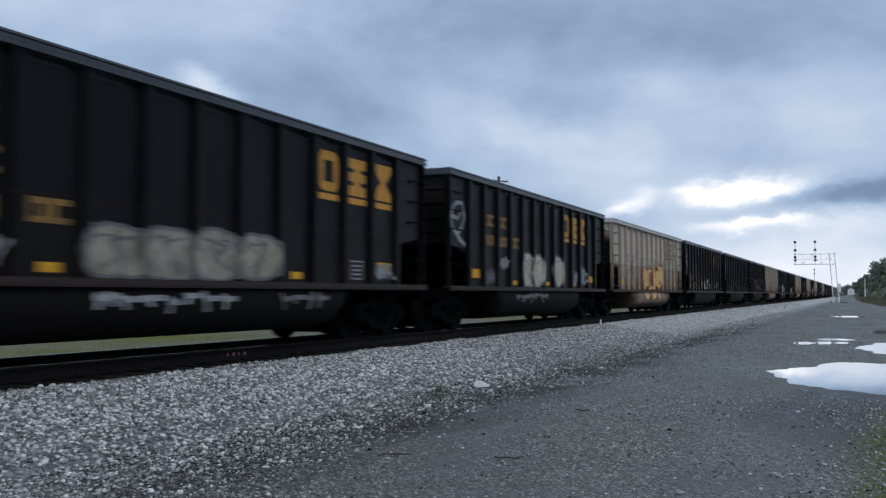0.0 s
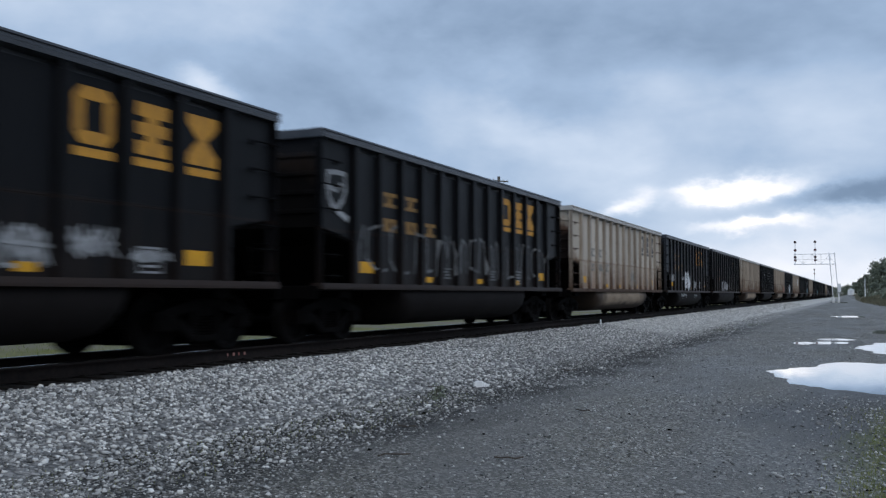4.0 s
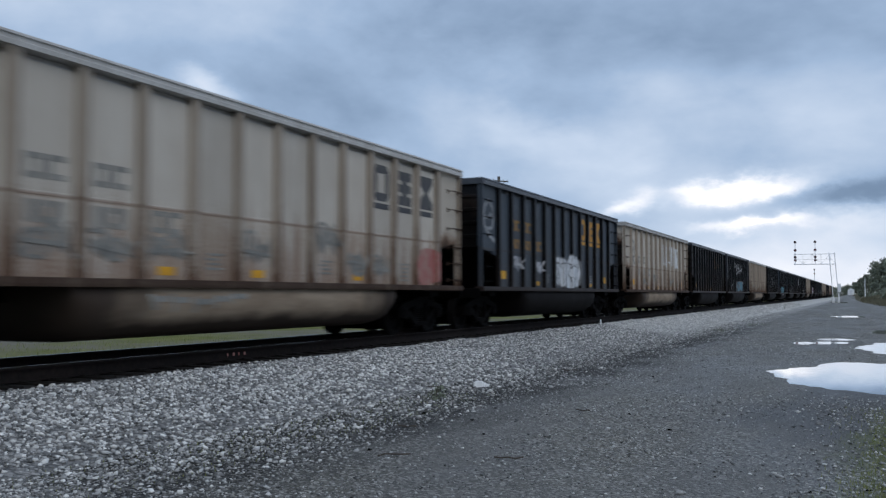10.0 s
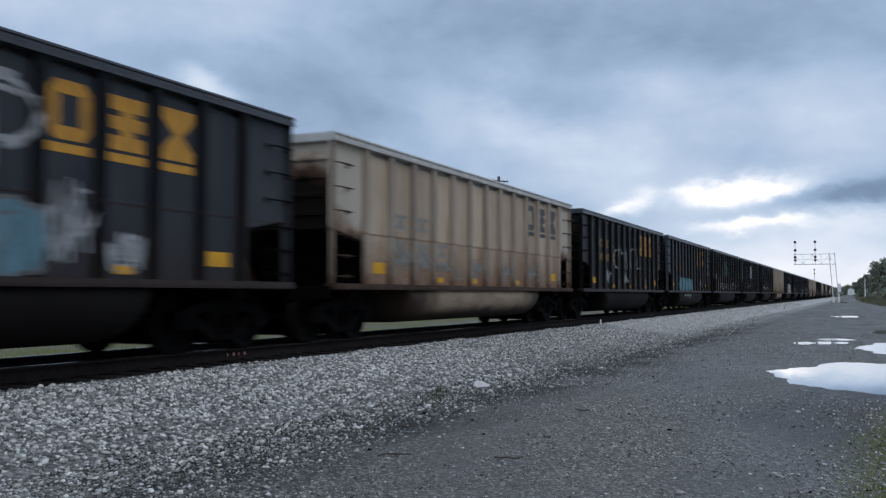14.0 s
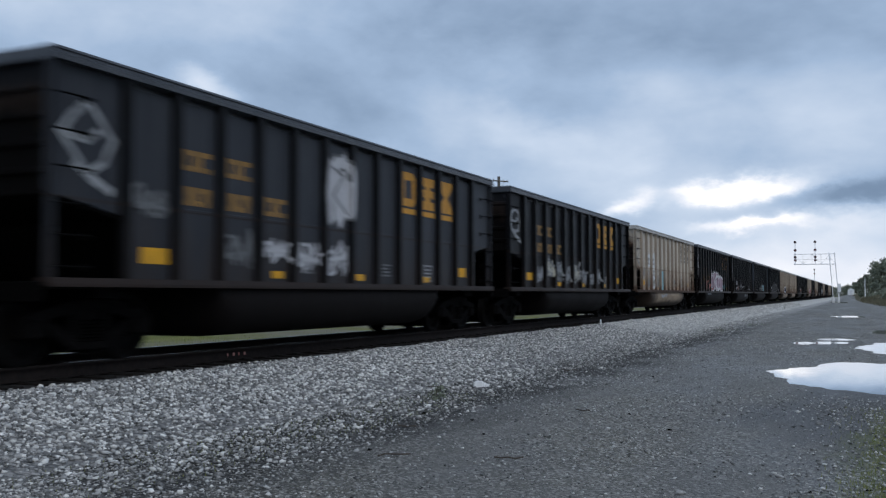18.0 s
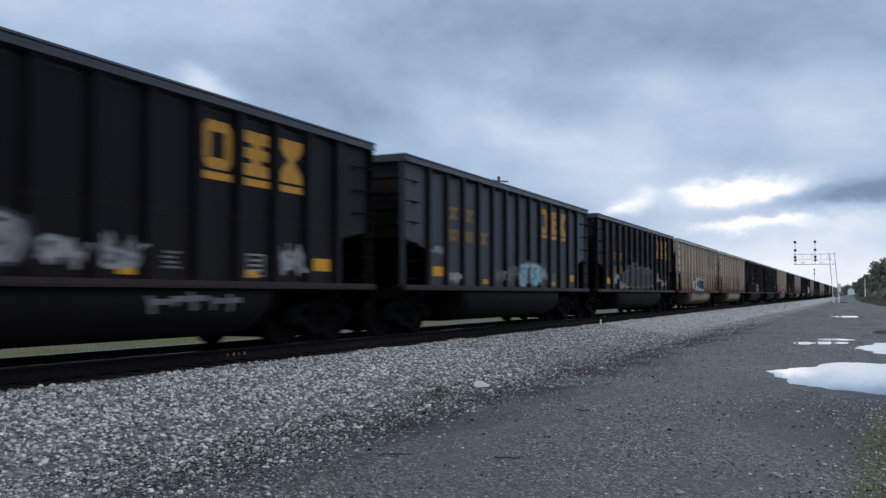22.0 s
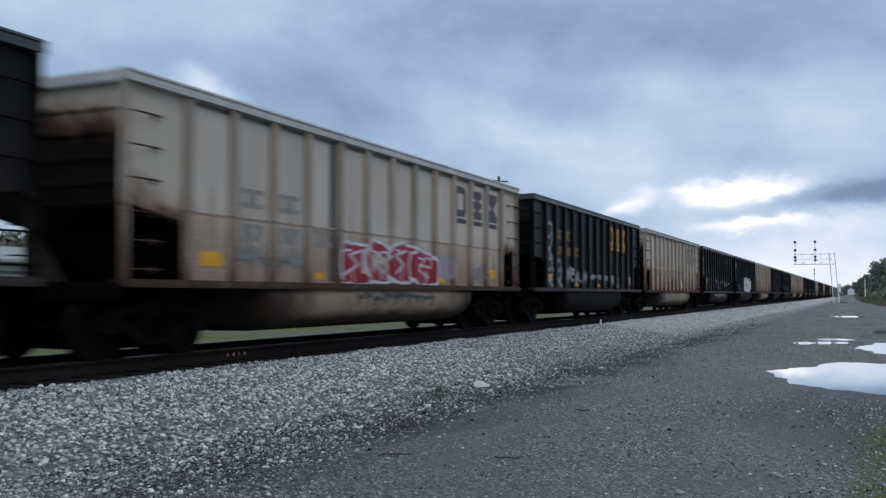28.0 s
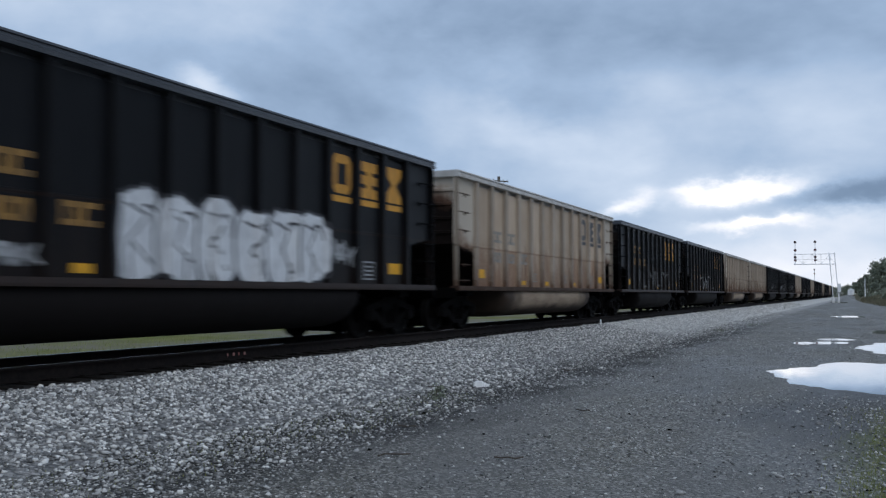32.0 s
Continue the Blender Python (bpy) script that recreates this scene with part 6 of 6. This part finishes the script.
def build_far_signal():
    sig = tagged(new("mast_signal"), "slim steel mast signal with a red lamp beyond the train", "signal")
    sig.location = (-14.2, 360.0, -0.05)
    part("mast", rod(bmesh.new(), (0, 0, 0), (0, 0, 10.4), 0.09), STEEL_PALE, sig)
    part("base", boxes((-0.35, 0.35, -0.35, 0.35, 0, 0.4), bevel=0.03), WHITE_WALL, sig)
    for n, z in enumerate((8.9, 10.3)):
        signal_head(sig, 0, 0, z, n % 2 == 0)


build_far_signal()


CASE_X = -3.42


def build_cabinet():
    c = tagged(new("relay_cabinet"), "tall white metal case on a post beside the signal mast", "cabinet")
    c.location = (CASE_X, 203.5, 0.0)
    part("case", boxes((-0.28, 0.28, -0.25, 0.25, 1.95, 3.55), bevel=0.02), WHITE_WALL, c)
    part("post", boxes((-0.06, 0.06, -0.06, 0.06, -0.03, 1.95)), STEEL_PALE, c)
    part("roof", boxes((-0.32, 0.32, -0.29, 0.29, 3.55, 3.61), bevel=0.02), WHITE_WALL, c)
    part("door", boxes((-0.22, 0.22, -0.27, -0.252, 2.02, 3.48)), WHITE_WALL, c)
    c2 = tagged(new("equipment_hut"), "small white gabled equipment hut by the lane", "hut")
    c2.location = (-2.6, 400.0, rise(-2.6, 400.0))
    part("walls", boxes((-1.2, 1.2, -1.1, 1.1, -0.06, 1.9)), WHITE_WALL, c2)
    part("roof", prism(bmesh.new(), [(-1.4, 1.9), (1.4, 1.9), (0, 2.6)], "y", -1.3, 1.3), WHITE_WALL, c2)
    part("door", boxes((-0.4, 0.4, -1.14, -1.104, 0.0, 1.8)), STEEL_PALE, c2)


build_cabinet()


def build_pole(x, y, high, arms=2):
    p = tagged(new("utility_pole"), "weathered wooden utility pole with crossarms and insulators", "pole")
    p.location = (x, y, -0.1)
    part("pole", lathe(bmesh.new(), [(0, 0.17), (high * 0.5, 0.145), (high, 0.11)], axis="z", sides=12), POLE_WOOD, p)
    for k in range(arms):
        z = high - 0.35 - k * 0.9
        part("crossarm", boxes((-0.8, 0.8, -0.17, -0.05, -0.05, 0.05), bevel=0.01), POLE_WOOD, p).matrix_local = pose(0, 0, z, 0, 7, 0)
        for dx in (-0.72, -0.4, 0.4, 0.72):
            part("insulator", lathe(bmesh.new(), [(z + 0.05, 0.015), (z + 0.10, 0.035), (z + 0.16, 0.03), (z + 0.18, 0.01)], (dx, -0.11, -dx * 0.12), "z", 10), STEEL_PALE, p)
        for s in (-1, 1):
            part("brace", rod(bmesh.new(), (s * 0.6, -0.11, z), (0, -0.13, z - 0.6), 0.02, 6), STEEL_PALE, p)
    return p


build_pole(-25.0, 67.0, 10.6)


def build_tree(x, y, high, wide, seed, trunk=0.18, leaf=0.35, leaves=2600, low=0.22, name="tree", label="leafy green roadside tree with a ragged crown"):
    rng = np.random.default_rng(seed)
    t = tagged(new(name), label, name.split("_")[-1])
    t.location = (x, y, -0.15 + rise(x, y) + bank(x, y))
    bm = bmesh.new()
    lathe(bm, [(0, trunk * 1.3), (0.3, trunk), (high * 0.45, trunk * 0.65), (high * 0.8, trunk * 0.25)], axis="z", sides=10)
    blobs = []
    for k in range(17):
        a = rng.uniform(0, math.tau)
        h = rng.uniform(low + 0.1, 0.93)
        spread = wide * math.sin(math.pi * min(0.97, max(0.16, (h - low * 0.5) / (1.06 - low * 0.5)))) ** 0.8
        r = spread * rng.uniform(0.35, 0.85)
        tip = (r * math.cos(a), r * math.sin(a), high * h)
        rod(bm, (0, 0, high * max(0.12, h - 0.28)), tip, trunk * 0.22, 6)
        blobs.append((*tip, wide * rng.uniform(0.28, 0.46)))
    part("trunk", bm, BARK, t, "rough brown trunk with limbs")
    pick = rng.integers(0, len(blobs), leaves)
    b = np.array(blobs)[pick]
    d = rng.normal(size=(leaves, 3))
    d /= np.linalg.norm(d, axis=1)[:, None]
    c = b[:, :3] + d * (b[:, 3:] * np.abs(rng.normal(0.75, 0.42, (leaves, 1)))) * np.array([1, 1, 0.8])
    u = rng.normal(size=(leaves, 3))
    u /= np.linalg.norm(u, axis=1)[:, None]
    w = np.cross(u, rng.normal(size=(leaves, 3)))
    w /= np.linalg.norm(w, axis=1)[:, None]
    s = leaf * rng.uniform(0.6, 1.3, (leaves, 1))
    v = np.stack([c - u * s, c + w * s * 0.5, c + u * s, c - w * s * 0.5], 1).reshape(-1, 3)
    f = np.arange(leaves * 4).reshape(-1, 4)
    part("crown", raw_mesh("crown", v, f, LEAF), None, t)
    return t


for n, (x, y, high, wide, low) in enumerate(((6.3, 300.0, 10.6, 3.3, 0.40), (9.6, 296.0, 9.6, 3.4, 0.38), (2.9, 318.0, 6.4, 2.3, 0.05), (1.5, 345.0, 5.2, 1.8, 0.05), (11.5, 290.0, 9.6, 3.4, 0.3), (5.6, 285.0, 5.2, 2.4, 0.04),
                                              (8.8, 280.0, 5.6, 2.8, 0.04), (-0.6, 470.0, 5.0, 2.6, 0.04), (-3.9, 560.0, 5.2, 3.0, 0.04), (-8.5, 620.0, 6.0, 4.0, 0.04), (-15.0, 680.0, 6.5, 4.5, 0.04), (14.0, 270.0, 8.4, 4.0, 0.1))):
    build_tree(x, y, high, wide, 60 + n, leaf=0.3, leaves=7000, low=low)
for n, (x, y, high, wide) in enumerate(((4.4, 172.0, 0.6, 1.0), (6.0, 186.0, 0.9, 1.2), (3.6, 205.0, 0.7, 1.1), (5.8, 214.0, 1.1, 1.3), (3.0, 232.0, 0.8, 1.1), (5.2, 240.0, 1.3, 1.4), (7.4, 236.0, 1.6, 1.6), (2.6, 262.0, 1.2, 1.2),
                                         (4.6, 266.0, 1.7, 1.5), (7.2, 262.0, 2.2, 1.8), (1.2, 290.0, 1.2, 1.2))):
    build_tree(x, y, high, wide, 80 + n, trunk=0.05, leaf=0.13, leaves=2200, low=0.0, name="bush", label="low ragged bush on the bank beside the lane")
post = tagged(new("wooden_post"), "pale bare wooden pole standing among the trees", "pole")
post.location = (1.55, 255.0, rise(1.55, 255.0) + bank(1.55, 255.0) - 0.1)
part("pole", lathe(bmesh.new(), [(0, 0.13), (4.8, 0.09)], axis="z", sides=10), STEEL_PALE, post)


# ---------------------------------------------------------------- beyond the track
def build_shed():
    shed = tagged(new("shed"), "long low pale green metal shed beyond the track", "building")
    shed.location = (-44.0, 40.0, -0.2)
    part("wall", boxes((-5, 5, -36, 36, 0, 3.3)), SHED_WALL, shed)
    part("roof", prism(bmesh.new(), [(-5.5, 3.3), (5.5, 3.3), (5.5, 3.45), (0, 4.4), (-5.5, 3.45)], "y", -36.5, 36.5), SHED_WALL, shed)
    me = as_mesh("wall_rib", boxes((5.0, 5.06, -0.06, 0.06, 0.1, 3.28)), SHED_WALL)
    for k in range(36):
        part("wall_rib", me, None, shed).location.y = -35 + k * 2
    for z in (1.0, 1.9, 2.75):
        part("dark_band", boxes((5.06, 5.09, -35.8, 35.8, z, z + 0.12)), SIGNAL_DARK, shed, "dark horizontal rail along the wall")
    return shed


build_shed()
for n in range(16):
    rng_t = random.Random(n)
    build_tree(-62 - rng_t.uniform(0, 8), -5 + n * 9.5 + rng_t.uniform(-3, 3), rng_t.uniform(5.8, 7.6), 4.2, 100 + n, leaf=0.45, leaves=3200, low=0.1)


def build_grass():
    rng = np.random.default_rng(12)
    spots = []
    for x0, x1, y0, y1, many, tall in ((-0.35, 2.6, 6.5, 13.5, 44000, 0.024), (-6.9, -4.9, 5.0, 13.0, 1500, 0.022), (2.2, 6.0, 13.0, 60.0, 9000, 0.09), (0.3, 9.0, 128.0, 250.0, 26000, 0.30), (-25.0, -15.5, 2.0, 40.0, 5000, 0.05)):
        n = many
        x, y = rng.uniform(x0, x1, n), rng.uniform(y0, y1, n)
        if x0 == -0.35:
            keep = rng.uniform(0, 1, n) < np.clip((x + 0.3 - 0.05 * (y - 6.5)) / 0.9, 0.02, 1)
            x, y = x[keep], y[keep]
        if y1 == 250.0:
            keep = x > np.interp(y, (130.0, 200.0, 420.0), (3.0, 1.3, -1.6)) + 0.5 * rng.normal(size=n)
            x, y = x[keep], y[keep]
        spots.append(np.stack([x, y, np.full(len(x), tall)], 1))
    p = np.concatenate(spots)
    n = len(p)
    a = rng.uniform(0, math.tau, n)
    h = p[:, 2] * rng.uniform(0.5, 1.4, n)
    w = 0.1 * h + 0.004
    lean = rng.uniform(-0.5, 0.5, (n, 2)) * h[:, None]
    base = np.stack([p[:, 0], p[:, 1], np.array([(-0.05 if a < -8 else -0.01) + bank(a, b) + rise(a, b) for a, b in p[:, :2]])], 1)
    side = np.stack([np.cos(a) * w, np.sin(a) * w, np.zeros(n)], 1)
    top = base + np.stack([lean[:, 0], lean[:, 1], h + 0.03], 1)
    v = np.stack([base - side, base + side, top], 1).reshape(-1, 3)
    far = np.repeat((p[:, 1] > 126) & (p[:, 0] > -8), 3)
    for name, mat, which, label in (("grass", GRASS, ~far, "short rough grass along the edges of the lane and the line"), ("dead_grass", DRY_GRASS, far, "tall dead brownish grass on the bank beside the lane")):
        w = v[which]
        ob = new(name, raw_mesh(name, w, np.arange(len(w)).reshape(-1, 3), mat))
        tagged(ob, label, "grass", kind="stuff")


build_grass()
build_tree(-17.5, 14.6, 0.9, 0.45, 300, trunk=0.03, leaf=0.07, leaves=500, low=0.0, name="bush", label="small green bush beyond the rails")
for n, (x, y, high) in enumerate(((-5.75, 12.9, 0.28), (-5.5, 12.2, 0.28), (-6.4, 95.0, 0.75), (-4.6, 46.5, 0.22), (-4.2, 48.0, 0.18), (-5.2, 39.5, 0.2), (-5.0, 38.6, 0.16), (-4.8, 40.5, 0.15))):
    build_tree(x, y, high, 0.13 + 0.4 * max(0.0, high - 0.3) + 0.2 * (n > 2), 310 + n, trunk=0.006, leaf=0.03, leaves=160, low=0.0, name="weed", label="small weed among the stones")


def build_litter():
    rng = random.Random(5)
    bm = bmesh.new()
    for k in range(4):
        x, y = rng.uniform(-0.14, 0.14), rng.uniform(-0.06, 0.06)
        pts = [(x + 0.11 * math.cos(a) * rng.uniform(0.6, 1.2), y + 0.07 * math.sin(a) * rng.uniform(0.6, 1.2)) for a in (0, 1, 2, 3.1, 4.2, 5.3)]
        prism(bm, pts, "z", 0.0, 0.05 + 0.02 * k)
    ob = new("litter", as_mesh("litter", bm, WHITE_WALL))
    ob.location = (-5.55, 14.05, 0.02)
    ob.rotation_euler, ob.scale = (0, 0, 0.4), (0.85, 0.85, 0.85)
    tagged(ob, "crumpled white scrap of litter at the ballast's edge", "litter")


build_litter()


def build_stake():
    stake = tagged(new("marker_stake"), "short white wooden marker stake by the rail", "stake")
    stake.location = (-8.75, 34.2, ballast_height(-8.75) - 0.04)
    part("shaft", prism(bmesh.new(), [(-0.03, 0), (0.03, 0), (0.022, 0.20), (0.0, 0.24), (-0.025, 0.20)], "y", -0.012, 0.012), WHITE_WALL, stake)


build_stake()


def build_twig(x, y, turn, long):
    rng = random.Random(int(x * 100))
    bm = bmesh.new()
    pts = [(long * (k / 4 - 0.5), rng.uniform(-0.03, 0.03), rng.uniform(0.0, 0.02)) for k in range(5)]
    for a, b in zip(pts, pts[1:]):
        rod(bm, a, b, 0.008, 5)
    ob = new("twig", as_mesh("twig", bm, BARK))
    ob.location, ob.rotation_euler = (x, y, max(ballast_height(x), 0.0) + 0.03), (0, 0, turn)
    tagged(ob, "thin dark broken twig lying among the stones", "twig", "twigs by the lane")


for x, y, turn, long in ((-7.3, 15.6, 0.3, 0.4), (-6.15, 13.6, 0.5, 0.25), (-3.9, 7.7, 0.6, 0.3), (-2.9, 8.0, 0.2, 0.26), (-5.1, 17.6, 0.4, 0.35), (-4.6, 9.4, 0.1, 0.24), (-3.2, 11.6, -0.3, 0.2)):
    build_twig(x, y, turn, long)


# ---------------------------------------------------------------- what moves
def motions():
    for i, car in CARS.items():
        s0 = CENTRE[i]
        times = [0.0]
        t = 0.0
        while s0 - SPEED * t > BEND_Y - 20 and t < 31.0:
            t += 1.0
            times.append(t)
        times.append(32.0)
        rows = []
        for t in times:
            x, y, a = along(s0 - SPEED * t)
            rows.append((t, pose(x, y, RAIL_Z, 0, 0, math.degrees(a))))
        walk(car, rows)
    # every axle rolls alike: the turn of a wheel of 0.904 m at the train's speed
    wheels = [o for car in CARS.values() for o in car.children_recursive if o.name.split(".")[0] == "wheelset"]
    rate = math.degrees(SPEED / 0.452)
    walk(wheels[0], [(k / FPS, pose(0, 0, 0, (rate * k / FPS) % 360)) for k in range(32 * FPS + 1)])
    first = wheels[0].animation_data
    for o in wheels[1:]:
        o.rotation_mode = "QUATERNION"
        o.animation_data_create()
        o.animation_data.action = first.action
        o.animation_data.action_slot = first.action_slot


motions()
